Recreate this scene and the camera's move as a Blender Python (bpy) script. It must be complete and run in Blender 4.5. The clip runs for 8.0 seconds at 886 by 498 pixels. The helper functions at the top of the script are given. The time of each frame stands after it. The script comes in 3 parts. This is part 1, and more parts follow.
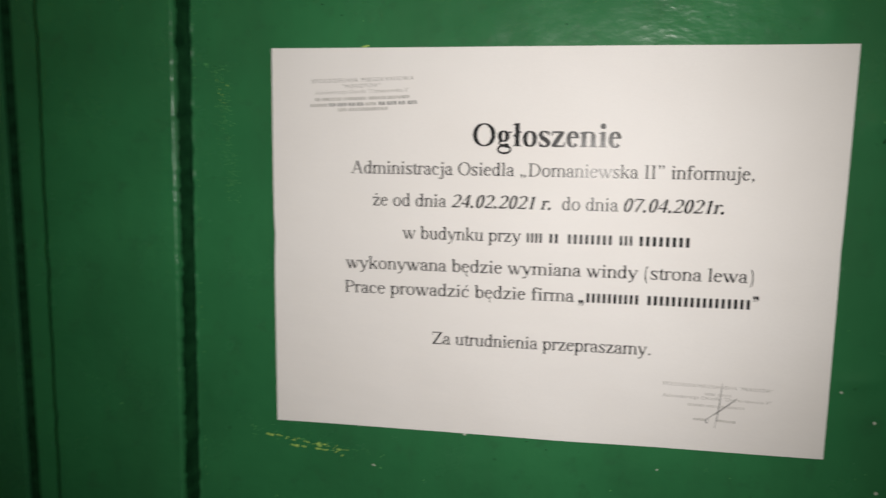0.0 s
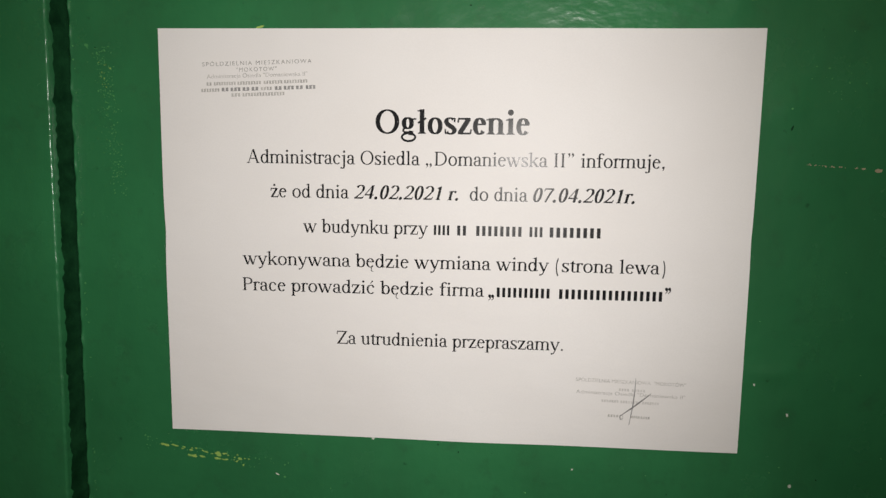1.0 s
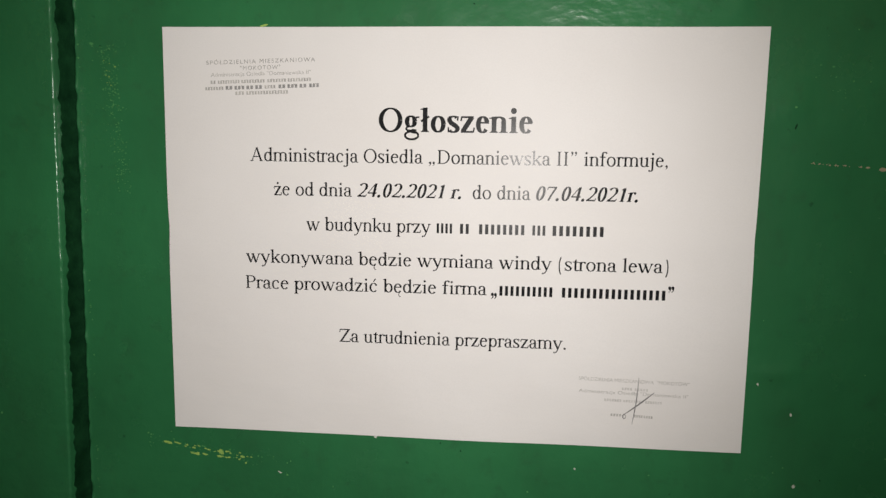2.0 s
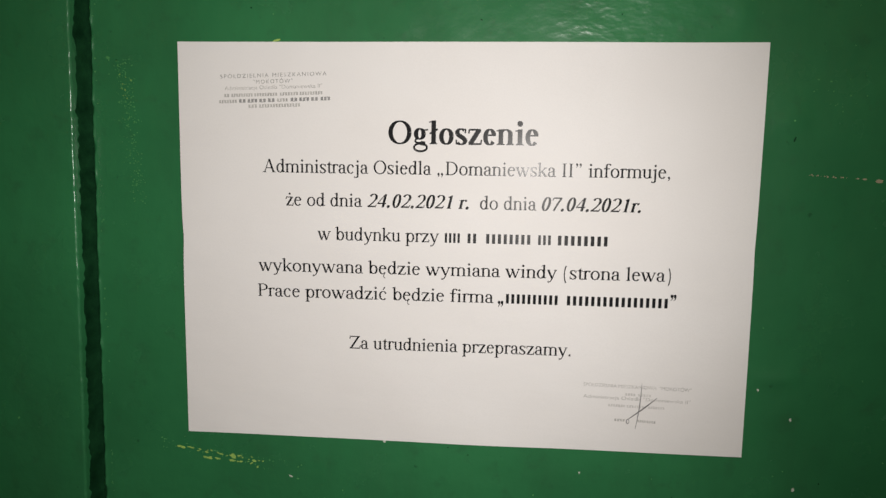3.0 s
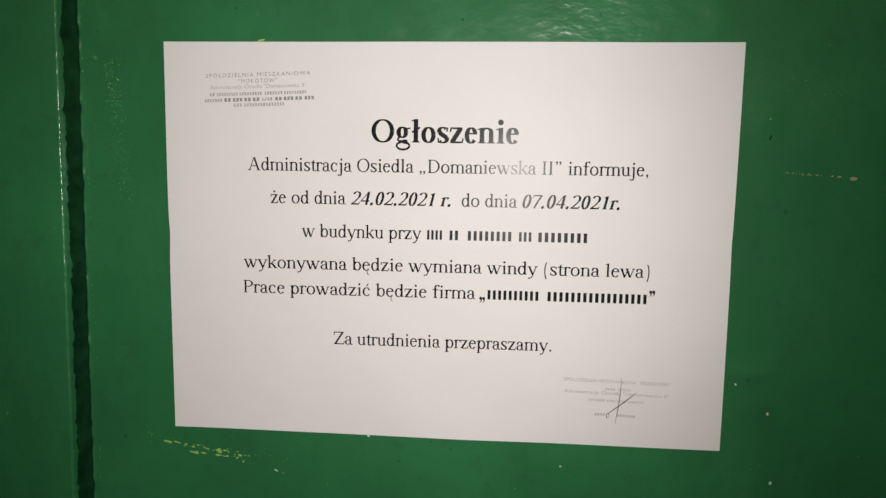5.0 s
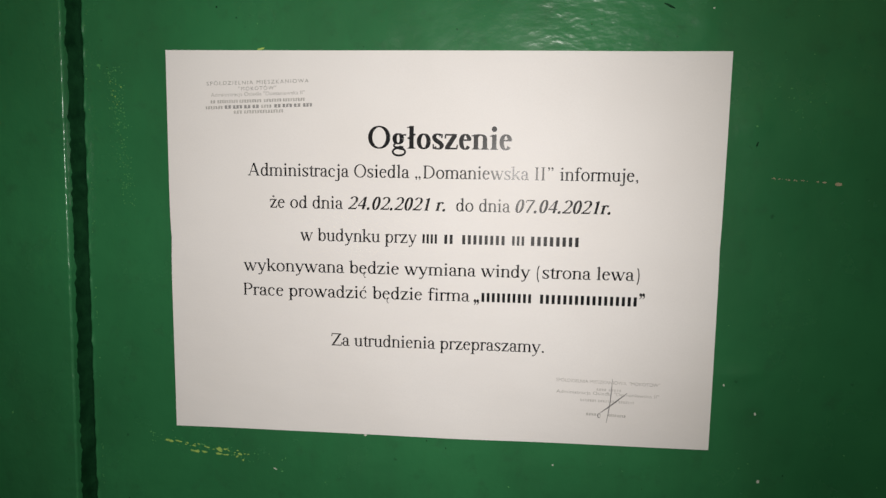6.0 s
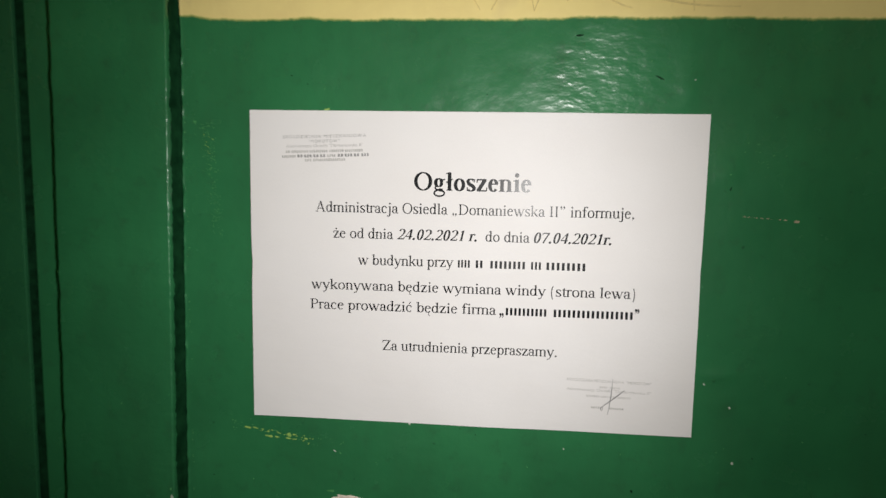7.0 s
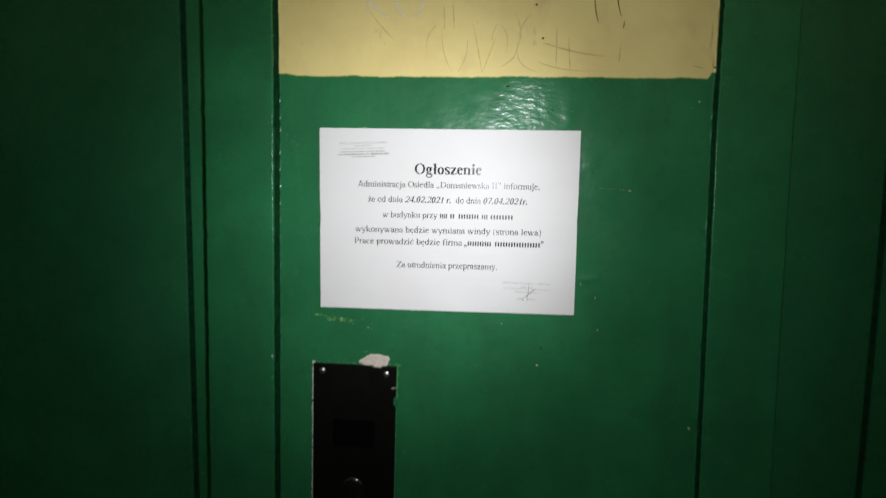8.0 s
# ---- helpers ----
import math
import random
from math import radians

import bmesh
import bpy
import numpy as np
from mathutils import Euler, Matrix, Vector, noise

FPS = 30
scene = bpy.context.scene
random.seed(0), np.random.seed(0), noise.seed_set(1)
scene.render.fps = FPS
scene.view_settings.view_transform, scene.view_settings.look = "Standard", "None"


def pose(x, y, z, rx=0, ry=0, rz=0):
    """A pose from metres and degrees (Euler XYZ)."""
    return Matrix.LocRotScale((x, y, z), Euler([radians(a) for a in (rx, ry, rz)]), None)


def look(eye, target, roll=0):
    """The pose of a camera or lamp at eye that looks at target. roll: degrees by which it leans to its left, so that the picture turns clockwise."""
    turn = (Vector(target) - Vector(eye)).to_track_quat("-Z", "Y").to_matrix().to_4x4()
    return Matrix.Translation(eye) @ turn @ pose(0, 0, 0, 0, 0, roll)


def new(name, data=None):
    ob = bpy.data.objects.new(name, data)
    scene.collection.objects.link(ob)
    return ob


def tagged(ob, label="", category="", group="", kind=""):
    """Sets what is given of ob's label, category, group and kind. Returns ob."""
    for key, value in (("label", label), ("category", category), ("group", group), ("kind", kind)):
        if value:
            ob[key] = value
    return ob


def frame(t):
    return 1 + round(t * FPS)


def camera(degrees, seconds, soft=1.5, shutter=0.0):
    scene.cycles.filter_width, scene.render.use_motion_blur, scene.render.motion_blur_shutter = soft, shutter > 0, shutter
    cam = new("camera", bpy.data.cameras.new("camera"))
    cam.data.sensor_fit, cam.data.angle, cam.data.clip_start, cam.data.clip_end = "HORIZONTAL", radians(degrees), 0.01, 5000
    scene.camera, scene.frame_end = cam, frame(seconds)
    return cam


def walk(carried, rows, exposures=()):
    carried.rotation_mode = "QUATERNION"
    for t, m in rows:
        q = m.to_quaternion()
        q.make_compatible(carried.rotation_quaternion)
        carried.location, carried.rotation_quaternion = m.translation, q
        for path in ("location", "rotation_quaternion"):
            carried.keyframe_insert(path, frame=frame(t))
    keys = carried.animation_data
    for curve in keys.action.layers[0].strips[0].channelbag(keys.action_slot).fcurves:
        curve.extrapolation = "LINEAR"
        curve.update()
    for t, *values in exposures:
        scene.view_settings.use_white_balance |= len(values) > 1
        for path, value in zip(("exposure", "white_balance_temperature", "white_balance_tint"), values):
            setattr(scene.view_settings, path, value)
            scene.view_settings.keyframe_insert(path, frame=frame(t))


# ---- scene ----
cam = camera(65.6, 8.0, soft=1.4, shutter=0.3)
PATH = [
    (0, (0.0, -0.367, 1.427), (-0.283, 1.596, 1.168), 0.9),
    (0.2, (-0.001, -0.355, 1.425), (-0.163, 1.622, 1.169), 0.8),
    (0.5, (0.006, -0.348, 1.424), (-0.133, 1.63, 1.166), 0.8),
    (0.7, (0.012, -0.347, 1.422), (-0.122, 1.633, 1.175), 0.7),
    (1, (0.022, -0.346, 1.421), (-0.122, 1.633, 1.167), 0.8),
    (2.5, (0.023, -0.347, 1.418), (-0.135, 1.632, 1.178), 0.9),
    (3, (0.019, -0.355, 1.423), (-0.136, 1.625, 1.185), 0.9),
    (3.5, (0.019, -0.357, 1.426), (-0.141, 1.622, 1.182), 0.9),
    (4, (0.025, -0.356, 1.423), (-0.133, 1.624, 1.187), 0.9),
    (4.5, (0.026, -0.358, 1.421), (-0.124, 1.623, 1.188), 0.9),
    (6, (0.032, -0.368, 1.424), (-0.123, 1.612, 1.192), 0.9),
    (6.5, (0.026, -0.386, 1.43), (-0.138, 1.594, 1.198), 1.0),
    (6.8, (0.022, -0.417, 1.438), (-0.147, 1.563, 1.216), 0.8),
    (7, (0.023, -0.451, 1.449), (-0.157, 1.527, 1.215), 1.0),
    (7.2, (0.023, -0.497, 1.453), (-0.141, 1.483, 1.222), 1.0),
    (7.5, (0.044, -0.596, 1.465), (-0.118, 1.386, 1.247), 0.9),
    (7.6, (0.051, -0.632, 1.461), (-0.112, 1.351, 1.257), 0.9),
    (7.8, (0.065, -0.709, 1.464), (-0.102, 1.269, 1.221), 0.9),
    (8, (0.057, -0.789, 1.445), (-0.096, 1.19, 1.202), 0.9),
]
walk(cam, [(t, look(eye, target, roll)) for t, eye, target, roll in PATH],
     exposures=((0.0, 0.0, 6500, 10), (6.5, 0.0, 6500, 10), (7.0, 0.14, 6300, 9), (7.5, 0.26, 6050, 7.5), (8.0, 0.29, 5850, 7.5)))

# ---- the phone's torch beside the lens, and a weak, unseen fill lamp added behind it ----
world = bpy.data.worlds.new("world")
world.use_nodes = True
world.node_tree.nodes["Background"].inputs[0].default_value = (0.6, 0.75, 0.7, 1)
world.node_tree.nodes["Background"].inputs[1].default_value = 0.004
scene.world = world


def torch(name, eye, target, watts, degrees, blend, radius=0.004):
    lamp = bpy.data.lights.new(name, "SPOT")
    lamp.energy, lamp.spot_size, lamp.spot_blend, lamp.shadow_soft_size = watts, radians(degrees), blend, radius
    lamp.color = (1.0, 0.955, 0.905)
    ob = new(name, lamp)
    ob.matrix_world = look(eye, target)
    return ob


# the torch's lens throws a warm core and a wide, weaker spill from the same place
TORCH, AIM = (0.050, -0.360, 1.426), (-0.045, 0.0, 1.394)
torch("torch_core", TORCH, AIM, 3.35, 86, 1.0)
torch("torch_spill", TORCH, AIM, 1.85, 174, 0.7)
# unseen fill lamp, added to brighten the dark outer parts of the wall
fill_lamp = bpy.data.lights.new("fill_lamp_light", "POINT")
fill_lamp.energy, fill_lamp.shadow_soft_size, fill_lamp.color = 2.6, 0.09, (0.97, 1.0, 0.82)
new("fill_lamp_light", fill_lamp).matrix_world = pose(0.35, -1.05, 2.44)


# ---- materials ----
def material(name):
    mat = bpy.data.materials.new(name)
    mat.use_nodes = True
    tree = mat.node_tree
    return mat, tree, tree.nodes["Principled BSDF"]


def node(tree, kind, **values):
    n = tree.nodes.new(kind)
    for key, value in values.items():
        n.inputs[key].default_value = value
    return n


def place(tree):
    return tree.nodes.new("ShaderNodeTexCoord").outputs["Object"]


def grain(tree, scale, detail=4.0, rough=0.55, stretch=None):
    n = node(tree, "ShaderNodeTexNoise", Scale=scale, Detail=detail, Roughness=rough)
    if stretch:
        m = node(tree, "ShaderNodeMapping", Scale=stretch)
        tree.links.new(place(tree), m.inputs["Vector"])
        tree.links.new(m.outputs["Vector"], n.inputs["Vector"])
    else:
        tree.links.new(place(tree), n.inputs["Vector"])
    return n.outputs["Fac"]


def ramp(tree, fac, low, high, a, b):
    n = tree.nodes.new("ShaderNodeMapRange")
    n.inputs["From Min"].default_value, n.inputs["From Max"].default_value = low, high
    n.inputs["To Min"].default_value, n.inputs["To Max"].default_value = a, b
    tree.links.new(fac, n.inputs["Value"])
    return n.outputs["Result"]


def blend(tree, fac, a, b):
    n = tree.nodes.new("ShaderNodeMix")
    n.data_type = "RGBA"
    for socket, value in ((n.inputs[0], fac), (n.inputs[6], a), (n.inputs[7], b)):
        if isinstance(value, (tuple, float)):
            socket.default_value = (*value, 1) if isinstance(value, tuple) else value
        else:
            tree.links.new(value, socket)
    return n.outputs[2]


def maths(tree, op, a, b=0.0):
    n = tree.nodes.new("ShaderNodeMath")
    n.operation = op
    for socket, value in zip(n.inputs, (a, b)):
        if isinstance(value, (int, float)):
            socket.default_value = value
        else:
            tree.links.new(value, socket)
    return n.outputs[0]


def relief(tree, bsdf, layers):
    """Bumps laid one over another: rows of height, depth in metres, strength."""
    last = None
    for height, depth, strength in layers:
        n = node(tree, "ShaderNodeBump", Strength=strength, Distance=depth)
        tree.links.new(height, n.inputs["Height"])
        if last:
            tree.links.new(last, n.inputs["Normal"])
        last = n.outputs["Normal"]
    tree.links.new(last, bsdf.inputs["Normal"])
    tree.links.new(last, bsdf.inputs["Coat Normal"])


GREEN, GREEN_DEEP = (0.029, 0.182, 0.066), (0.021, 0.138, 0.050)
CREAM, CREAM_DIRTY = (0.87, 0.71, 0.280), (0.78, 0.61, 0.245)


def green_coat(tree, fresh=GREEN, deep=GREEN_DEEP):
    colour = blend(tree, ramp(tree, grain(tree, 9, 5), 0.35, 0.7, 0.0, 1.0), fresh, deep)
    streak = ramp(tree, grain(tree, 16, 6, 0.65, (1.0, 1.0, 0.3)), 0.46, 0.72, 0.0, 0.55)
    colour = blend(tree, streak, colour, (0.024, 0.105, 0.042))
    grime = ramp(tree, grain(tree, 60, 6, 0.7), 0.55, 0.78, 0.0, 0.55)
    colour = blend(tree, grime, colour, (0.024, 0.085, 0.038))
    return blend(tree, ramp(tree, grain(tree, 170, 2, 0.5), 0.72, 0.80, 0.0, 0.55), colour, (0.008, 0.040, 0.018))


def oil_gloss(tree, bsdf, skin):
    """Old oil paint: a satin body under a thin glossy skin."""
    bsdf.inputs["Roughness"].default_value, bsdf.inputs["Specular IOR Level"].default_value = 0.6, 0.12
    bsdf.inputs["Coat Weight"].default_value, bsdf.inputs["Coat IOR"].default_value = 0.75, 1.5
    tree.links.new(skin, bsdf.inputs["Coat Roughness"])


def gloss_paint(name, rough=0.20, fresh=GREEN, deep=GREEN_DEEP):
    mat, tree, bsdf = material(name)
    tree.links.new(green_coat(tree, fresh, deep), bsdf.inputs["Base Color"])
    oil_gloss(tree, bsdf, ramp(tree, grain(tree, 35, 5), 0.3, 0.75, rough - 0.06, rough + 0.14))
    relief(tree, bsdf, ((grain(tree, 75, 3, 0.5), 0.0007, 0.8), (grain(tree, 420, 3, 0.6), 0.00008, 0.7)))
    return mat


def wall_paint(name, border):
    """Gloss green dado under a cream upper coat; the hand-cut border between them runs at the height border."""
    mat, tree, bsdf = material(name)
    where = tree.nodes.new("ShaderNodeSeparateXYZ")
    tree.links.new(place(tree), where.inputs[0])
    wobble = maths(tree, "MULTIPLY", maths(tree, "SUBTRACT", grain(tree, 22, 2, 0.5, (1, 0, 0)), 0.5), 0.006)
    fray = maths(tree, "MULTIPLY", maths(tree, "SUBTRACT", grain(tree, 260, 4, 0.7), 0.5), 0.0026)
    # the brush ran a little higher in the corners
    corner = ramp(tree, where.outputs["X"], 0.2835, 0.2875, 0.0, 0.007)
    corner = maths(tree, "ADD", corner, ramp(tree, where.outputs["X"], -0.172, -0.188, 0.0, 0.003))
    line = maths(tree, "ADD", maths(tree, "ADD", wobble, fray), corner)
    over = maths(tree, "SUBTRACT", where.outputs["Z"], maths(tree, "ADD", line, border))
    upper = ramp(tree, over, -0.0003, 0.0003, 0.0, 1.0)
    rim = maths(tree, "MULTIPLY", ramp(tree, over, 0.0, 0.0009, 1.0, 0.0), ramp(tree, over, -0.0014, -0.0002, 0.0, 1.0))
    dirt = ramp(tree, grain(tree, 14, 6, 0.65), 0.45, 0.75, 0.0, 0.9)
    scuff = ramp(tree, grain(tree, 55, 5, 0.75, (1.0, 1.0, 0.35)), 0.62, 0.75, 0.0, 0.5)
    cream = blend(tree, scuff, blend(tree, dirt, CREAM, CREAM_DIRTY), (0.42, 0.32, 0.17))
    smear = ramp(tree, grain(tree, 26, 3, 0.5, (1.0, 1.0, 0.5)), 0.60, 0.74, 0.0, 0.35)
    cream = blend(tree, smear, cream, (0.50, 0.36, 0.22))
    both = blend(tree, upper, green_coat(tree), cream)
    both = blend(tree, maths(tree, "MULTIPLY", rim, 0.65), both, (0.50, 0.50, 0.14))
    tree.links.new(both, bsdf.inputs["Base Color"])
    lumps = grain(tree, 85, 3, 0.5)
    # a wrinkled patch of thick paint above the notice
    off = tree.nodes.new("ShaderNodeVectorMath")
    off.operation = "DISTANCE"
    off.inputs[1].default_value = (0.086, 0.0, 1.506)
    tree.links.new(place(tree), off.inputs[0])
    patch = ramp(tree, off.outputs["Value"], 0.026, 0.054, 1.0, 0.0)
    shine = ramp(tree, grain(tree, 35, 5), 0.3, 0.75, 0.17, 0.32)
    shine = maths(tree, "MULTIPLY", shine, maths(tree, "ADD", 1.0, maths(tree, "MULTIPLY", patch, 0.15)))
    oil_gloss(tree, bsdf, maths(tree, "ADD", shine, maths(tree, "MULTIPLY", upper, 0.25)))
    wrinkles = maths(tree, "MULTIPLY", grain(tree, 170, 2.5, 0.55, (0.5, 1.0, 1.0)), patch)
    relief(tree, bsdf, ((lumps, 0.00045, 0.8), (wrinkles, 0.0007, 1.0), (grain(tree, 30, 2, 0.5, (1, 1, 1.6)), 0.0012, 0.5), (grain(tree, 420, 3, 0.6), 0.00008, 0.7), (upper, 0.0004, -0.8)))
    return mat


def plain(name, a, b, scale, rough, bump=0.0, spec=0.4, metal=0.0):
    """A paint, paper, ink or metal that varies between two colours."""
    mat, tree, bsdf = material(name)
    tree.links.new(blend(tree, ramp(tree, grain(tree, scale, 5, 0.6), 0.32, 0.72, 0.0, 1.0), a, b), bsdf.inputs["Base Color"])
    tree.links.new(ramp(tree, grain(tree, scale * 2.3, 4), 0.3, 0.7, rough * 0.85, min(1.0, rough * 1.15)), bsdf.inputs["Roughness"])
    bsdf.inputs["Specular IOR Level"].default_value, bsdf.inputs["Metallic"].default_value = spec, metal
    if bump:
        relief(tree, bsdf, ((grain(tree, scale * 4, 4), bump, 0.7),))
    return mat


M_WALL = wall_paint("green_and_cream_oil_paint", 1.5435)
M_GREEN = gloss_paint("green_oil_paint")
# the green again in a darker tone, for the leaves and right rebate
M_LEAF = gloss_paint("darker_green_oil_paint", 0.26, (0.026, 0.150, 0.058), (0.019, 0.115, 0.044))
# near-black green for dirt specks and nicks, and for shade in door gaps
M_GAP = plain("dark_gap_shade_and_dirt", (0.010, 0.056, 0.022), (0.003, 0.016, 0.007), 140, 0.5, 0.0005, 0.05)
M_JOINT = plain("grimy_joint_filler", (0.009, 0.052, 0.019), (0.003, 0.021, 0.008), 110, 0.6, 0.0006, 0.03)
M_TONER = plain("black_toner", (0.010, 0.010, 0.011), (0.020, 0.020, 0.022), 900, 0.26, 0.0, 0.11)
M_STAMP = plain("grey_stamp_ink", (0.20, 0.195, 0.19), (0.44, 0.425, 0.415), 260, 0.6)
M_STAMP_DARK = plain("dark_stamp_ink", (0.20, 0.20, 0.20), (0.36, 0.35, 0.35), 300, 0.6)
M_STAMP_PALE = plain("pale_stamp_ink", (0.32, 0.31, 0.30), (0.56, 0.54, 0.52), 260, 0.6)
M_STAMP_FAINT = plain("faint_stamp_ink", (0.46, 0.44, 0.43), (0.66, 0.64, 0.63), 260, 0.6)
M_INK = plain("dark_ballpoint_ink", (0.10, 0.10, 0.11), (0.24, 0.23, 0.23), 300, 0.5)
M_BLACK = plain("black_coated_steel", (0.004, 0.004, 0.004), (0.007, 0.006, 0.005), 60, 0.5, 0.00005, 0.10)
M_GLASS = plain("black_display_acrylic", (0.002, 0.002, 0.003), (0.003, 0.003, 0.003), 40, 0.12, 0.0, 0.3)
M_BUTTON = plain("glossy_black_plastic", (0.006, 0.006, 0.006), (0.009, 0.009, 0.008), 60, 0.13, 0.0, 0.5)
M_CHROME = plain("worn_chrome", (0.62, 0.60, 0.57), (0.45, 0.43, 0.40), 300, 0.14, 0.0, 0.5, 1.0)
M_SCREW = plain("dull_nickel", (0.70, 0.68, 0.64), (0.60, 0.58, 0.55), 300, 0.36, 0.0, 0.5, 1.0)
M_PLASTER = plain("bare_pinkish_plaster", (0.76, 0.66, 0.58), (0.60, 0.51, 0.44), 220, 0.9, 0.0004, 0.2)
M_LIME = plain("old_yellow_green_paint", (0.40, 0.54, 0.12), (0.20, 0.40, 0.10), 500, 0.5, 0.0001)
M_LIGHT_GREEN = plain("scraped_pale_green_paint", (0.10, 0.34, 0.11), (0.05, 0.22, 0.07), 500, 0.45, 0.0001)
M_TAN = plain("tan_undercoat", (0.44, 0.36, 0.24), (0.30, 0.26, 0.17), 500, 0.7, 0.0001)
M_WHITE = plain("whitish_paint_fleck", (0.62, 0.62, 0.56), (0.42, 0.48, 0.40), 500, 0.5, 0.0001)
M_PENCIL = plain("pencil_line", (0.56, 0.45, 0.19), (0.80, 0.64, 0.255), 160, 0.6)
M_PEN = plain("black_pen_line", (0.05, 0.04, 0.03), (0.14, 0.11, 0.06), 200, 0.5)
M_CHALK = plain("white_marker_line", (0.80, 0.74, 0.62), (0.72, 0.60, 0.34), 130, 0.6)
M_FLOOR = plain("grey_terrazzo", (0.30, 0.28, 0.26), (0.20, 0.19, 0.18), 90, 0.4, 0.0001)
M_CEILING = plain("off_white_limewash", (0.70, 0.67, 0.60), (0.62, 0.59, 0.52), 12, 0.9, 0.0004)


def paper_sheet():
    mat, tree, bsdf = material("white_office_paper")
    cloud = ramp(tree, grain(tree, 11, 4), 0.35, 0.7, 0.0, 1.0)
    colour = blend(tree, cloud, (0.80, 0.776, 0.777), (0.762, 0.733, 0.728))
    fibre = ramp(tree, grain(tree, 1500, 3, 0.7), 0.4, 0.7, 0.0, 0.25)
    tree.links.new(blend(tree, fibre, colour, (0.68, 0.66, 0.65)), bsdf.inputs["Base Color"])
    bsdf.inputs["Roughness"].default_value, bsdf.inputs["Specular IOR Level"].default_value = 0.62, 0.22
    relief(tree, bsdf, ((grain(tree, 26, 3, 0.5, (1, 1, 2.0)), 0.0016, 0.4), (grain(tree, 900, 3, 0.6), 0.00003, 0.6)))
    return mat


M_PAPER = paper_sheet()


# ---- helpers for shapes ----
def part(name, bm, mat, parent=None, label="", smooth=False):
    mesh = bpy.data.meshes.new(name)
    bm.normal_update()
    bm.to_mesh(mesh)
    bm.free()
    mesh.materials.append(mat)
    if smooth:
        mesh.polygons.foreach_set("use_smooth", [True] * len(mesh.polygons))
    ob = new(name, mesh)
    ob.parent = parent
    return tagged(ob, label)


def boxes(*spans, bevel=0.0, segments=2):
    """Closed boxes from spans (x0, x1, y0, y1, z0, z1)."""
    bm = bmesh.new()
    for x0, x1, y0, y1, z0, z1 in spans:
        bmesh.ops.create_cube(bm, size=1.0, matrix=Matrix.Translation(((x0 + x1) / 2, (y0 + y1) / 2, (z0 + z1) / 2)) @ Matrix.Diagonal((x1 - x0, y1 - y0, z1 - z0, 1)))
    if bevel:
        bmesh.ops.bevel(bm, geom=bm.edges[:], offset=bevel, segments=segments, affect="EDGES", profile=0.5)
    return bm


BLOBS = ((0.160, 1.449, 0.007, 0.011), (0.164, 1.318, 0.010, 0.004), (0.134, 1.502, 0.006, 0.010), (-0.185, 1.290, 0.003, 0.006))     # thick runs of paint: x, z, width, height


def wall_y(x, z):
    """How far the lift wall stands off its flat: a belly above the notice, shaped to throw the torch's glare to the
    camera, and paint that ran thick in places.
    """
    y = -0.0044 * math.exp(-((x - 0.116) / 0.056) ** 2 - ((z - 1.548) / (0.040 if z < 1.548 else 0.14)) ** 2)
    for bx, bz, wide, high in BLOBS:
        y -= 0.0011 * math.exp(-((x - bx) / wide) ** 2 - ((z - bz) / high) ** 2) * (1 + 0.9 * noise.noise((x * 160, 3.0, z * 160)))
    return y


def flake(rng, x, z, wide, high, y=0.0, thick=0.00035, turn=0.0, bm=None, n=11, rough=0.3):
    """An irregular thin flake of paint or plaster on a wall face at depth y, centred at x, z."""
    bm = bm or bmesh.new()
    c, s = math.cos(turn), math.sin(turn)
    rings = []
    for size, depth in ((1.0, 0.0001), (0.9, -thick)):
        ring = []
        for k in range(n):
            a = 2 * math.pi * k / n
            rng_k = 1 + rough * noise.noise((x * 900 + 1.3 * math.cos(a), z * 900 + 1.3 * math.sin(a), rng)) + 0.8 * rough * noise.noise((x * 900 + 6 * math.cos(a), z * 900 + 6 * math.sin(a), rng))
            u, v = wide / 2 * size * rng_k * math.cos(a), high / 2 * size * rng_k * math.sin(a)
            ring.append(bm.verts.new((x + c * u - s * v, y + depth + wall_y(x, z), z + s * u + c * v)))
        rings.append(ring)
    for k in range(n):
        bm.faces.new((rings[0][k], rings[0][(k + 1) % n], rings[1][(k + 1) % n], rings[1][k]))
    bm.faces.new(rings[1])
    bm.faces.new(rings[0][::-1])
    return bm


def ribbon(bm, points, width, y):
    """A thin drawn line through points (x, z) on the plane y, tapering at its ends."""
    left, right = [], []
    for k, (x, z) in enumerate(points):
        a, b = points[max(0, k - 1)], points[min(len(points) - 1, k + 1)]
        dx, dz = b[0] - a[0], b[1] - a[1]
        far = math.hypot(dx, dz) or 1.0
        w = width / 2 * (0.35 + 0.65 * math.sin(math.pi * (k + 0.4) / (len(points) - 0.2)))
        left.append(bm.verts.new((x - dz / far * w, y, z + dx / far * w)))
        right.append(bm.verts.new((x + dz / far * w, y, z - dx / far * w)))
    for k in range(len(points) - 1):
        bm.faces.new((left[k], right[k], right[k + 1], left[k + 1]))
    return bm


def swing(x0, z0, x1, z1, bow=0.0, n=14):
    """Points from one place to another along a bowed line."""
    dx, dz = x1 - x0, z1 - z0
    return [(x0 + dx * k / n - dz * bow * math.sin(math.pi * k / n), z0 + dz * k / n + dx * bow * math.sin(math.pi * k / n)) for k in range(n + 1)]


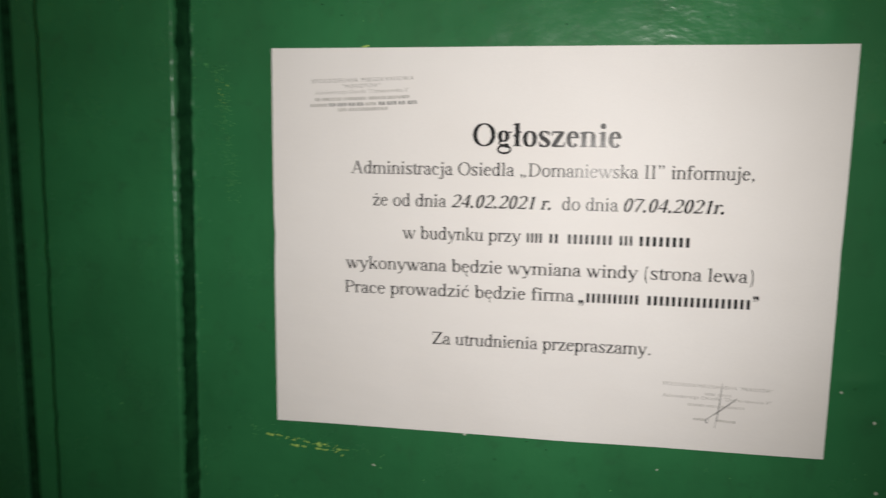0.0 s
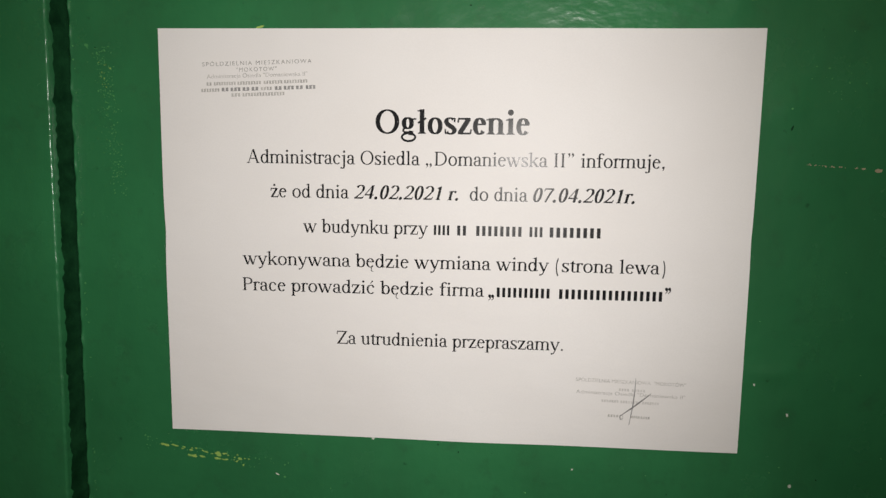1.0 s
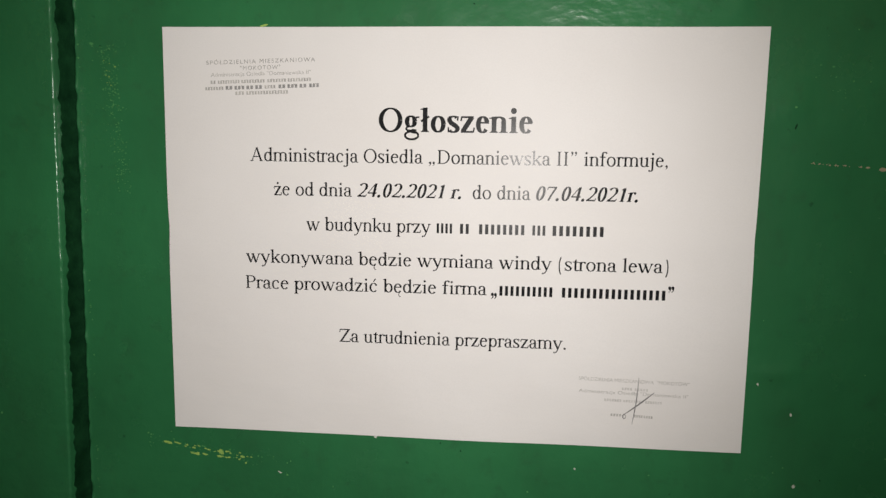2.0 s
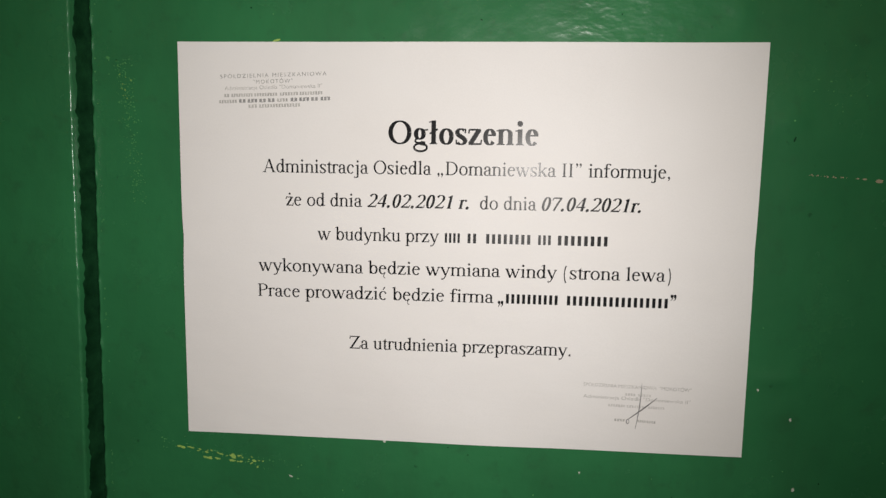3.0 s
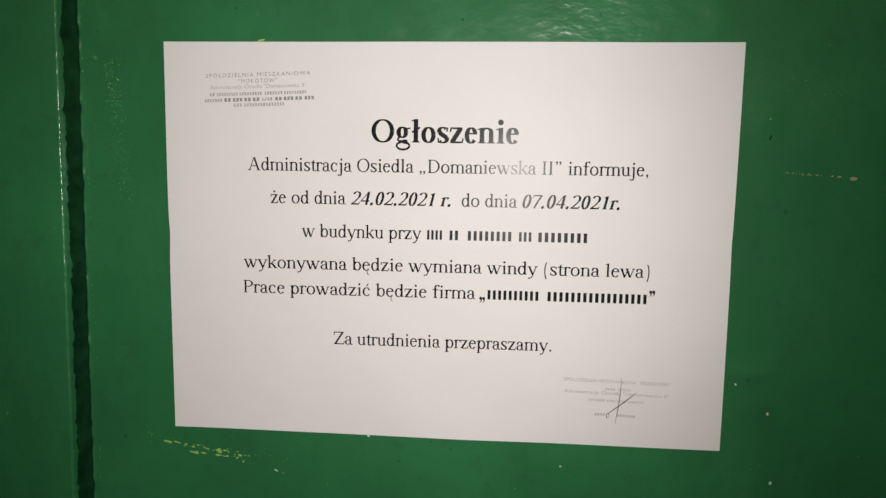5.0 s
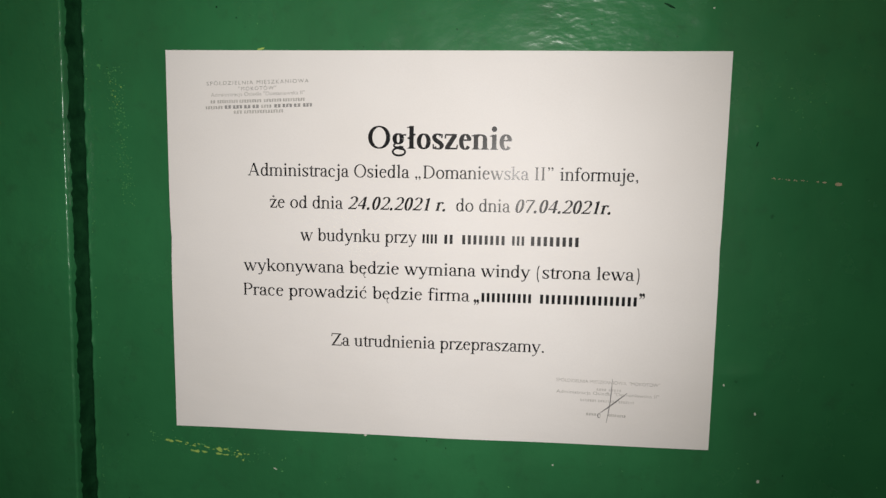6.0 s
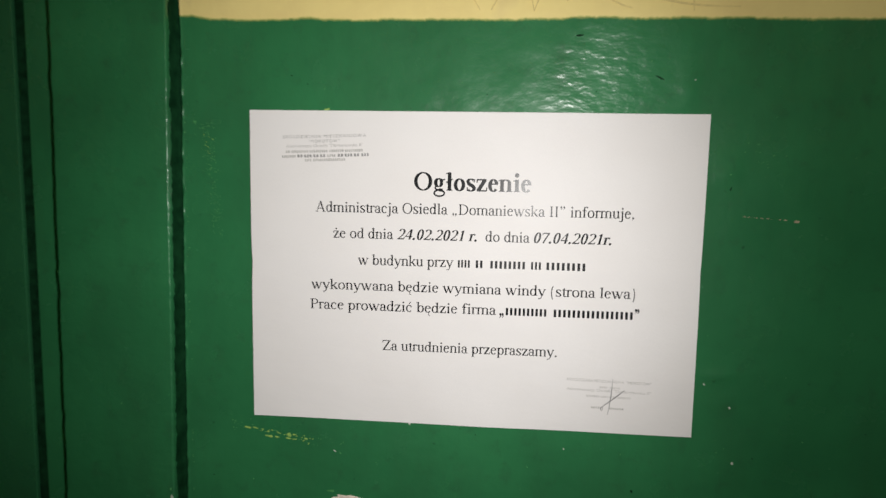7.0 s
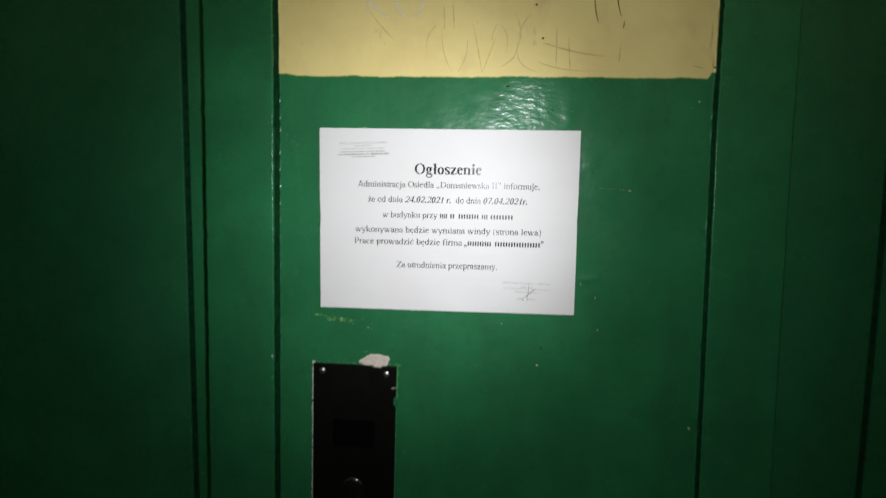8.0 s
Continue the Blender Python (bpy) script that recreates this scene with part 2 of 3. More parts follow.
# ---- the landing: floor, ceiling and the walls that close it ----
TOP, BACK, WEST, EAST = 2.60, -1.5, -1.6, 1.7
LEFT, RIGHT = -0.1965, 0.2924        # edges of the wall strip between the two lift doors
tagged(part("floor", boxes((WEST, EAST, BACK, 0.3, -0.1, 0.0)), M_FLOOR), "grey terrazzo floor of the lift landing", "floor", kind="structure")
tagged(part("ceiling", boxes((WEST, EAST, BACK, 0.3, TOP, TOP + 0.1)), M_CEILING), "off-white limewashed ceiling of the landing", "ceiling", kind="structure")
tagged(part("wall_south", boxes((WEST, EAST, BACK - 0.1, BACK, 0, TOP)), M_WALL), "landing wall painted green below and cream above", "wall", kind="structure")
tagged(part("wall_west", boxes((WEST - 0.1, WEST, BACK - 0.1, 0.3, 0, TOP)), M_WALL), "landing side wall painted green below and cream above", "wall", kind="structure")
tagged(part("wall_east", boxes((EAST, EAST + 0.1, BACK - 0.1, 0.3, 0, TOP)), M_WALL), "landing side wall painted green below and cream above", "wall", kind="structure")


def lean(x, z):
    """Draws the strip's edges apart a little towards the floor, to fit the camera's view."""
    z = max(1.0, z)
    if x < 0:
        return 0.011 * min(0.0, z - 1.53) * min(1.0, (-0.10 - x) / 0.09) if x < -0.10 else 0.0
    return -0.014 * min(0.0, z - 1.49) * min(1.0, (x - 0.18) / 0.11) if x > 0.18 else 0.0


def wall_strip():
    """The plastered strip between the lift doors: a lumpy painted face with ragged, rounded edges and a full thickness."""
    xs = [LEFT + d for d in (0.0, 0.0004, 0.0008, 0.0012, 0.0016, 0.0020, 0.0024, 0.0030, 0.0040)] + [LEFT + 0.006 + 0.004 * k for k in range(121)]
    xs = [x for x in xs if x < RIGHT - 0.005] + [RIGHT - d for d in (0.004, 0.0025, 0.0017, 0.0012, 0.0008, 0.0004, 0.0)]
    zs = [0.0, 0.3, 0.6, 0.85] + [1.0 + 0.0022 * k for k in range(305)] + [1.8, 2.1, 2.35, TOP]
    bm = bmesh.new()
    grid = []
    for z in zs:
        row = []
        for x in xs:
            edge = min(x - LEFT, RIGHT - x)
            y = 0.0016 * max(0.0, 1 - edge / 0.003) ** 2
            y += 0.00022 * noise.noise((x * 30, 0.0, z * 30)) + 0.00010 * noise.noise((x * 90, 5.0, z * 90))
            y -= 0.0011 * math.exp(-((edge - 0.0014) / 0.0008) ** 2) * (0.6 + 1.2 * noise.noise((x * 5, 7.0, z * 150)) + 0.5 * noise.noise((x * 5, 9.0, z * 420)))
            y += wall_y(x, z)
            rag = max(0.0, 1 - edge / 0.006)
            side = 1 if x < 0.05 else -1
            dx = side * rag * (0.0007 * noise.noise((side, z * 28, 1.0)) + 0.0005 * noise.noise((side, z * 170, 2.0)))
            row.append(bm.verts.new((x + dx + lean(x, z), y, z)))
        grid.append(row)
    for a, b in zip(grid, grid[1:]):
        for k in range(len(xs) - 1):
            bm.faces.new((a[k], a[k + 1], b[k + 1], b[k]))
    for side, flip in ((0, False), (-1, True)):
        back = [bm.verts.new((row[side].co.x, 0.12, row[side].co.z)) for row in grid]
        for k in range(len(grid) - 1):
            f = (grid[k][side], grid[k + 1][side], back[k + 1], back[k])
            bm.faces.new(f[::-1] if flip else f)
    return bm


wall_north = part("wall_north", wall_strip(), M_WALL, smooth=True)
tagged(wall_north, "lumpy plaster wall strip, glossy green paint below, scribbled cream above", "wall", kind="structure")
part("lintel_wall", boxes((WEST, LEFT - 0.002, 0.0, 0.12, 2.14, TOP), (RIGHT + 0.002, EAST, 0.0, 0.12, 2.14, TOP)), M_WALL, wall_north)
part("outer_wall", boxes((WEST, -1.36, 0.0, 0.12, 0, 2.14), (1.46, EAST, 0.0, 0.12, 0, 2.14)), M_WALL, wall_north)
part("shaft_wall", boxes((WEST, EAST, 0.28, 0.30, 0, TOP)), M_GAP, wall_north)


def joint(x0, x1, y0, y1, seed):
    """A hollow, grimy bead that closes the joint between plaster and steel."""
    bm = bmesh.new()
    rows = []
    for z in [0.0, 0.5, 0.9] + [1.0 + 0.005 * k for k in range(135)] + [1.8, 2.08]:
        row = []
        for k in range(7):
            u = k / 6
            dip = 0.0022 * math.sin(math.pi * u) + 0.0004 * noise.noise((seed, u * 3, z * 40))
            row.append(bm.verts.new((x0 + (x1 - x0) * u + lean(x0, z), y0 + (y1 - y0) * u + dip, z)))
        row += [bm.verts.new((x1 + lean(x0, z), 0.05, z)), bm.verts.new((x0 + lean(x0, z), 0.05, z))]
        rows.append(row)
    for a, b in zip(rows, rows[1:]):
        for k in range(len(a)):
            n = (k + 1) % len(a)
            bm.faces.new((a[k], a[n], b[n], b[k]))
    return bm


part("joint_filler", joint(-0.2002, -0.1963, -0.0114, 0.0010, 1.0), M_JOINT, wall_north, smooth=True)
part("joint_filler", joint(0.2922, 0.2955, 0.0010, -0.0054, 2.0), M_JOINT, wall_north, smooth=True)


# ---- the two lift doors in their steel frames ----
def jamb(x0, x1, seed, front):
    """A pressed steel jamb with soft, paint-clogged edges."""
    bm = bmesh.new()
    r, back = 0.0014, 0.12
    outline = [(x0, back)]
    outline += [(x0 + r - r * math.cos(a), front + r - r * math.sin(a)) for a in (radians(10 * k) for k in range(10))]
    outline += [(x0 + (x1 - x0) * k / 8, front) for k in range(1, 8)]
    outline += [(x1 - r + r * math.sin(a), front + r - r * math.cos(a)) for a in (radians(10 * k) for k in range(10))]
    outline += [(x1, back)]
    zs = [0.0, 0.5, 0.9] + [1.0 + 0.0012 * k for k in range(563)] + [1.8, 2.08]
    rows = []
    for z in zs:
        row = []
        for x, y in outline:
            rim = max(0.0, 1 - min(x - x0, x1 - x) / 0.006)
            lump = 0.0003 * noise.noise((x * 70 + seed, y * 70, z * 70)) + rim * 0.00030 * noise.noise((x * 20 + seed, y, z * 130)) + rim * 0.00030 * noise.noise((x * 20 + seed, y, z * 340))
            soft = 1.0 if y < 0.05 else 0.0
            side = 1 if x > (x0 + x1) / 2 else -1
            row.append(bm.verts.new((x + side * soft * lump + (lean(x, z) if abs(x) < 0.5 else 0.0), y - soft * lump * 0.7, z)))
        rows.append(row)
    for a, b in zip(rows, rows[1:]):
        for k in range(len(outline) - 1):
            bm.faces.new((a[k], a[k + 1], b[k + 1], b[k]))
        bm.faces.new((a[-1], a[0], b[0], b[-1]))
    bm.faces.new(rows[-1])
    return bm


def lift_door(name, near, far, stop, front, deep, label):
    """A lift landing door: near is the jamb by the wall strip (x0, x1), far the other jamb, stop the x where the leaf's gap runs, front and deep the depths of jamb and rebate."""
    side = 1 if far[0] > near[0] else -1
    inner_near, inner_far = (near[1], far[0]) if side > 0 else (near[0], far[1])
    door = tagged(new(name), label, "lift door", kind="structure")
    part("jamb", jamb(*near, 3.0 * side, front), M_GREEN, door, smooth=True)
    part("jamb", jamb(*far, 7.0 * side, front), M_GREEN, door, smooth=True)
    lo, hi = min(near[0], far[0]), max(near[1], far[1])
    part("header", boxes((lo, hi, front, 0.12, 2.082, 2.14), bevel=0.003), M_GREEN, door)
    a, b = sorted((inner_near, stop - side * 0.0036))
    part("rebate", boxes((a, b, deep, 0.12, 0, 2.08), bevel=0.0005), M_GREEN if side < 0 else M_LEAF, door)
    c, d = sorted((stop + side * 0.0036, inner_far - side * 0.002))
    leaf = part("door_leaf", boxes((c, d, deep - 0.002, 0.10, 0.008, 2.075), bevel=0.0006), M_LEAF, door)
    # the gap's shade is put in as a dark strip of its own
    part("gap_shade_strip", boxes((stop - 0.0036, stop + 0.0036, deep + 0.0012, 0.10, 0.004, 2.078)), M_GAP, door, "dark strip standing in for the shade in the leaf's gap")
    part("gap_backing", boxes((min(a, c), max(b, d), 0.121, 0.125, 0, 2.08)), M_GAP, door)
    return door, leaf


JAMB_FRONT = -0.0120
lift_door("door_1", (-0.2795, -0.1994), (-1.36, -1.29), -0.3065, JAMB_FRONT, -0.0030, "dark green painted steel lift door, closed, in its steel frame")
lift_door("door_2", (0.2949, 0.3755), (1.39, 1.46), 0.479, -0.0060, -0.0045, "dark green painted steel lift door, closed, beside the cream-topped wall")


# ---- the paper notice ----
SHEET_L, SHEET_R, SHEET_B, SHEET_T, FOLD = -0.1485, 0.1487, 1.2752, 1.4852, 1.383


def sheet_y(x, z):
    """How far the sheet's face stands off the wall: nearly flat, a soft fold across the middle, a bottom edge that bellies out."""
    y = wall_y(x, z) - 0.0010 - 0.0007 * math.exp(-abs(z - FOLD) / 0.012) - 0.0007 * noise.noise((x * 14, 0.0, z * 9))
    y -= 0.0012 * math.exp(-((x - 0.02) / 0.035) ** 2) * max(0.0, 1 - (z - SHEET_B) / 0.03) ** 2
    y -= 0.0004 * math.exp(-((x - 0.01) / 0.06) ** 2) * max(0.0, 1 - (SHEET_T - z) / 0.02) ** 2
    return y


def sheet():
    bm = bmesh.new()
    nx, nz = 66, 48
    faces = []
    for back in (0.0, 0.00014):
        grid = []
        for j in range(nz + 1):
            v = j / nz
            z = SHEET_B + (SHEET_T - SHEET_B) * v
            inset = 0.0011 * math.exp(-abs(z - FOLD) / 0.010)      # worn in where it was folded
            row = []
            for i in range(nx + 1):
                x = SHEET_L + inset + (SHEET_R - SHEET_L - 1.6 * inset) * i / nx
                sag = 0.0002 * noise.noise((x * 13, 3.0 + round(v), 0.0)) * (abs(2 * v - 1) ** 6)
                row.append(bm.verts.new((x, sheet_y(x, z) + back, z + sag)))
            grid.append(row)
        for a, b in zip(grid, grid[1:]):
            for i in range(nx):
                f = (a[i], a[i + 1], b[i + 1], b[i])
                bm.faces.new(f if not back else f[::-1])
        faces.append(grid)
    front, rear = faces
    rims = ((front[0], rear[0]), (front[-1], rear[-1]), ([r[0] for r in front], [r[0] for r in rear]), ([r[-1] for r in front], [r[-1] for r in rear]))
    for a, b in rims:
        a, b = [bm.verts.new(v.co) for v in a], [bm.verts.new(v.co) for v in b]
        for i in range(len(a) - 1):
            bm.faces.new((a[i], a[i + 1], b[i + 1], b[i]))
    return bm


notice = part("paper_notice", sheet(), M_PAPER, smooth=True)
tagged(notice, "white landscape paper notice with black print, stuck to the green wall", "notice")


class Pen:
    """Draws roman serif letters with a broad nib: upright strokes are thick, level ones thin. 1000 units make one em."""

    def __init__(self, stem, thin):
        self.stem, self.thin, self.shapes = stem, thin, []

    def poly(self, *points):
        self.shapes.append(list(points))

    def path(self, points, even=0.0):
        """A stroke along points, each piece as wide as the nib makes it, or even wide."""
        sides = []
        for k, (x, y) in enumerate(points):
            a, b = points[max(0, k - 1)], points[min(len(points) - 1, k + 1)]
            dx, dy = b[0] - a[0], b[1] - a[1]
            far = math.hypot(dx, dy) or 1.0
            w = even or self.thin + (self.stem - self.thin) * (abs(dy) / far) ** 1.6
            sides.append(((x - dy / far * w / 2, y + dx / far * w / 2), (x + dy / far * w / 2, y - dx / far * w / 2)))
        for (a, b), (c, d) in zip(sides, sides[1:]):
            self.shapes.append([a, b, d, c])

    def arc(self, cx, cy, rx, ry, start, end, even=0.0):
        n = max(6, int(abs(end - start) / 12))
        turns = [radians(start + (end - start) * k / n) for k in range(n + 1)]
        self.path([(cx + rx * math.cos(a), cy + ry * math.sin(a)) for a in turns], even)

    def bowl(self, x0, x1, y0, y1, start=0, end=360):
        self.arc((x0 + x1) / 2, (y0 + y1) / 2, (x1 - x0 - self.stem) / 2, (y1 - y0 - self.thin) / 2, start, end)

    def line(self, x0, y0, x1, y1, wide):
        self.path([(x0, y0), (x1, y1)], wide)

    def thick(self, x0, y0, x1, y1):
        self.line(x0, y0, x1, y1, self.stem * 1.02)

    def hair(self, x0, y0, x1, y1):
        self.line(x0, y0, x1, y1, self.thin * 1.1)

    def slab(self, x, y, half=None, high=24):
        """A flat serif, standing on y if high is positive, hanging from it if negative."""
        half = half or self.stem / 2 + 62
        self.poly((x - half, y), (x + half, y), (x + half * 0.9, y + high), (x - half * 0.9, y + high))
        s = self.stem / 2
        self.poly((x - s - 28, y + high), (x + s + 28, y + high), (x + s, y + 2.6 * high), (x - s, y + 2.6 * high))

    def stalk(self, x, y0, y1, foot=True, flag=True, cap=False):
        s = self.stem / 2
        self.poly((x - s, y0), (x + s, y0), (x + s, y1), (x - s, y1))
        if foot:
            self.slab(x, y0)
        if cap:
            self.slab(x, y1, None, -24)
        if flag:
            self.poly((x - s - 78, y1 - 36), (x - s - 72, y1 - 58), (x - s, y1 - 62), (x + s, y1 + 8), (x + s - 10, y1 + 10))

    def dot(self, x, y, r):
        self.shapes.append([(x + r * math.cos(radians(30 * k)), y + r * math.sin(radians(30 * k))) for k in range(12)])

    def tail(self, x, y):
        """A comma."""
        r = self.stem * 0.62
        self.dot(x, y, r)
        self.poly((x + r, y), (x + r * 0.75, y - r * 1.6), (x - r * 0.6, y - r * 2.7), (x - r * 0.8, y - r * 2.4), (x + r * 0.1, y - r * 1.4), (x, y - r * 0.6))

    def draw(self, c):
        """Adds one letter's shapes. Returns its advance."""
        s, t = self.stem, self.thin
        fat = s - 85
        if c == "a":
            self.arc(205, 330, 118 - fat / 4, 112, 165, 0)
            self.dot(92, 335, 24 + s / 4)
            self.poly((323 - s / 2, 70), (323 + s / 2, 60), (323 + s / 2, 340), (323 - s / 2, 340))
            self.arc(195, 125, 122, 115, 72, 318)
            self.arc(390, 70, 66, 52, 190, 310)
            self.hair(230, 240, 320, 282)
            return 444
        if c == "b":
            self.stalk(112, 10, 683, foot=False)
            self.bowl(70, 472, -10, 460)
            return 500
        if c in "cć":
            self.bowl(26, 440, -10, 460, 48, 318)
            self.dot(352, 352, 22 + s / 4)
            if c == "ć":
                self.poly((200, 520), (235, 505), (350, 655), (290, 675))
            return 444
        if c == "d":
            self.stalk(376, 12, 683, foot=False)
            self.poly((376, 0), (376 + s / 2 + 74, 26), (376 + s / 2 + 72, 46), (376, 66))
            self.bowl(27, 422, -10, 460)
            return 500
        if c in "eę":
            self.bowl(26, 424, -10, 460, 14, 322)
            self.hair(62, 278, 404, 278)
            if c == "ę":
                self.arc(330, -95, 60, 105, 110, 300, 34 + fat / 3)
            return 444
        if c == "f":
            self.stalk(152, 0, 560, flag=False)
            self.arc(262, 560, 110, 108, 180, 55)
            self.dot(335, 628, 22 + s / 4)
            self.line(20, 434, 310, 434, t * 1.15)
            return 333
        if c == "g":
            self.bowl(34, 402, 128, 460)
            self.line(360, 405, 470, 418, 46)
            self.path([(140, 165), (92, 120), (80, 78), (120, 42), (230, 30), (345, 18)], 42 + fat / 3)
            self.arc(245, -98, 198, 112, 0, 360, 44 + fat / 3)
            self.line(240, 28, 380, 10, s * 0.9)
            return 500
        if c in "ij":
            x = 142 if c == "i" else 158
            self.stalk(x, 0 if c == "i" else -90, 450, foot=c == "i")
            self.dot(x - 4, 612, s * 0.62)
            if c == "j":
                self.arc(62, -95, 96, 105, 0, -115)
                self.dot(0, -178, 18 + s / 4)
            return 278
        if c == "k":
            self.stalk(112, 0, 683)
            self.hair(150, 190, 400, 432)
            self.thick(222, 268, 425, 12)
            self.slab(392, 450, 88, -20)
            self.slab(428, 0, 88, 20)
            return 500
        if c in "lł":
            self.stalk(140, 0, 683)
            if c == "ł":
                self.line(18, 300, 262, 440, 42 + fat / 4)
            return 278
        if c in "mn":
            self.stalk(112, 0, 450)
            feet = (392,) if c == "n" else (392, 670)
            for x in feet:
                self.stalk(x, 0, 320, flag=False)
                self.arc(x - 138, 318, 138, 118, 165, 0)
            return (500 if c == "n" else 778) + (40 if fat > 20 else 0)
        if c == "o":
            self.bowl(28, 472, -10, 460)
            return 500
        if c == "p":
            self.stalk(112, -217, 450)
            self.bowl(70, 472, -10, 460)
            return 500
        if c == "r":
            self.stalk(112, 0, 450)
            self.arc(238, 318, 118, 122, 170, 62)
            self.dot(308, 408, 26 + s / 4)
            return 333
        if c == "s":
            self.arc(192, 345, 112, 100, 35, 200)
            self.arc(196, 112, 122, 106, 20, -150)
            self.path([(88, 318), (120, 272), (190, 228), (270, 180), (312, 128)], s * 0.95)
            self.hair(318, 330, 330, 450)
            self.hair(58, 0, 50, 140)
            return 389
        if c == "t":
            self.poly((140 - s / 2, 80), (140 + s / 2, 80), (140 + s / 2, 580), (140 - s / 2, 500))
            self.arc(215, 82, 76, 74, 180, 330)
            self.line(16, 434, 262, 434, t * 1.15)
            return 278
        if c == "u":
            self.stalk(112, 130, 450, foot=False)
            self.stalk(384, 12, 450, foot=False)
            self.arc(248, 132, 136, 122, 180, 345)
            self.poly((384, 0), (384 + s / 2 + 74, 26), (384 + s / 2 + 72, 46), (384, 66))
            return 500
        if c == "w":
            for x in (70, 330):
                self.thick(x, 444, x + 165, -6)
                self.slab(x + 5, 450, 92, -20)
            self.hair(235, -6, 385, 430)
            self.hair(495, -6, 648, 440)
            self.slab(650, 450, 66, -20)
            return 722
        if c == "y":
            self.thick(75, 444, 268, 20)
            self.path([(432, 440), (262, -20), (210, -120), (150, -176)], t * 1.3)
            self.dot(95, -172, 24 + s / 5)
            self.slab(90, 450, 92, -20)
            self.slab(430, 450, 72, -20)
            return 500
        if c in "zż":
            self.line(40, 430, 400, 430, t * 1.25)
            self.line(34, 20, 404, 20, t * 1.25)
            self.thick(350, 432, 86, 18)
            self.hair(52, 440, 36, 320)
            self.hair(398, 8, 424, 140)
            if c == "ż":
                self.dot(224, 600, s * 0.6)
            return 444
        if c == "A":
            self.hair(112, 8, 350, 660)
            self.thick(356, 668, 592, 8)
            self.hair(192, 225, 505, 225)
            self.slab(105, 0, 95, 20)
            self.slab(600, 0, 112, 20)
            return 722
        if c == "D":
            self.stalk(158, 0, 662, flag=False, cap=True)
            self.arc(300, 331, 330, 314, -90, 90)
            self.line(60, 17, 305, 17, t)
            self.line(60, 645, 305, 645, t)
            return 722
        if c == "I":
            self.stalk(166, 0, 662, flag=False, cap=True)
            return 333
        if c == "O":
            self.bowl(32, 690 + fat, -14, 676)
            return 722 + fat
        if c == "P":
            self.stalk(150, 0, 662, flag=False, cap=True)
            self.arc(290, 486, 206, 160, -90, 90)
            self.line(60, 645, 292, 645, t)
            self.line(150, 326, 292, 326, t)
            return 556
        if c == "Z":
            self.line(40, 642, 570, 642, t * 1.3)
            self.line(20, 22, 580, 22, t * 1.3)
            self.thick(512, 640, 92, 24)
            self.hair(52, 655, 36, 500)
            self.hair(570, 8, 602, 180)
            return 611
        if c == "0":
            self.bowl(38, 464, -14, 676)
            return 500
        if c == "1":
            self.stalk(262, 0, 640, flag=False)
            self.poly((262 - s / 2, 530), (262 + s / 2, 676), (262 + s / 2 - 20, 676), (120, 590), (124, 570))
            return 500
        if c == "2":
            self.arc(236, 482, 168, 176, 160, -35)
            self.path([(374, 380), (300, 260), (180, 130), (70, 40)], s * 0.55)
            self.line(36, 36, 455, 36, 72)
            self.hair(445, 30, 480, 140)
            return 500
        if c == "4":
            self.poly((345 - s / 2, 0), (345 + s / 2, 0), (345 + s / 2, 676), (345 - s / 2, 640))
            self.hair(30, 185, 330, 660)
            self.line(20, 195, 472, 195, 62)
            return 500
        if c == "7":
            self.line(50, 630, 452, 630, 66)
            self.path([(440, 640), (300, 320), (195, -8)], s * 0.75)
            self.hair(52, 650, 26, 510)
            return 500
        if c == ".":
            self.dot(122, 46, s * 0.62)
            return 250
        if c == ",":
            self.tail(118, 46)
            return 250
        if c == "„":
            self.tail(120, 46)
            self.tail(300, 46)
            return 444
        if c == "”":
            self.tail(130, 620)
            self.tail(310, 620)
            return 444
        if c == "(":
            self.arc(345, 232, 240, 580, 132, 228, self.stem * 0.6)
            return 333
        if c == ")":
            self.arc(-12, 232, 240, 580, -48, 48, self.stem * 0.6)
            return 333
        return 250


def on_sheet(bm, shapes, lift=0.00007):
    for k, shape in enumerate(shapes):
        ring = [bm.verts.new((x, sheet_y(x, z) - lift - 0.000015 * (k % 7), z)) for x, z in shape]
        try:
            bm.faces.new(ring)
        except ValueError:
            pass


def printed(text, x0, x1, base, em, stem=92, thin=40, lean=0.0, label=""):
    """One run of print from x0 to x1 on the line base: its height is set by em, its width is fitted."""
    pen, at, laid = Pen(stem, thin), 0.0, []
    for c in text:
        pen.shapes = []
        wide = pen.draw(c)
        laid += [[(at + x + lean * y, y) for x, y in shape] for shape in pen.shapes]
        at += wide
    low, high = min(x for s in laid for x, _ in s), max(x for s in laid for x, _ in s)
    scale = (x1 - x0) / (high - low)
    bm = bmesh.new()
    on_sheet(bm, [[(x0 + (x - low) * scale, base + y * em / 1000) for x, y in shape] for shape in laid])
    flip_to_room(bm)
    return part("printed_text", bm, M_TONER, notice, label)


def flip_to_room(bm):
    bm.normal_update()
    for f in bm.faces:
        if f.normal.y > 0:
            f.normal_flip()


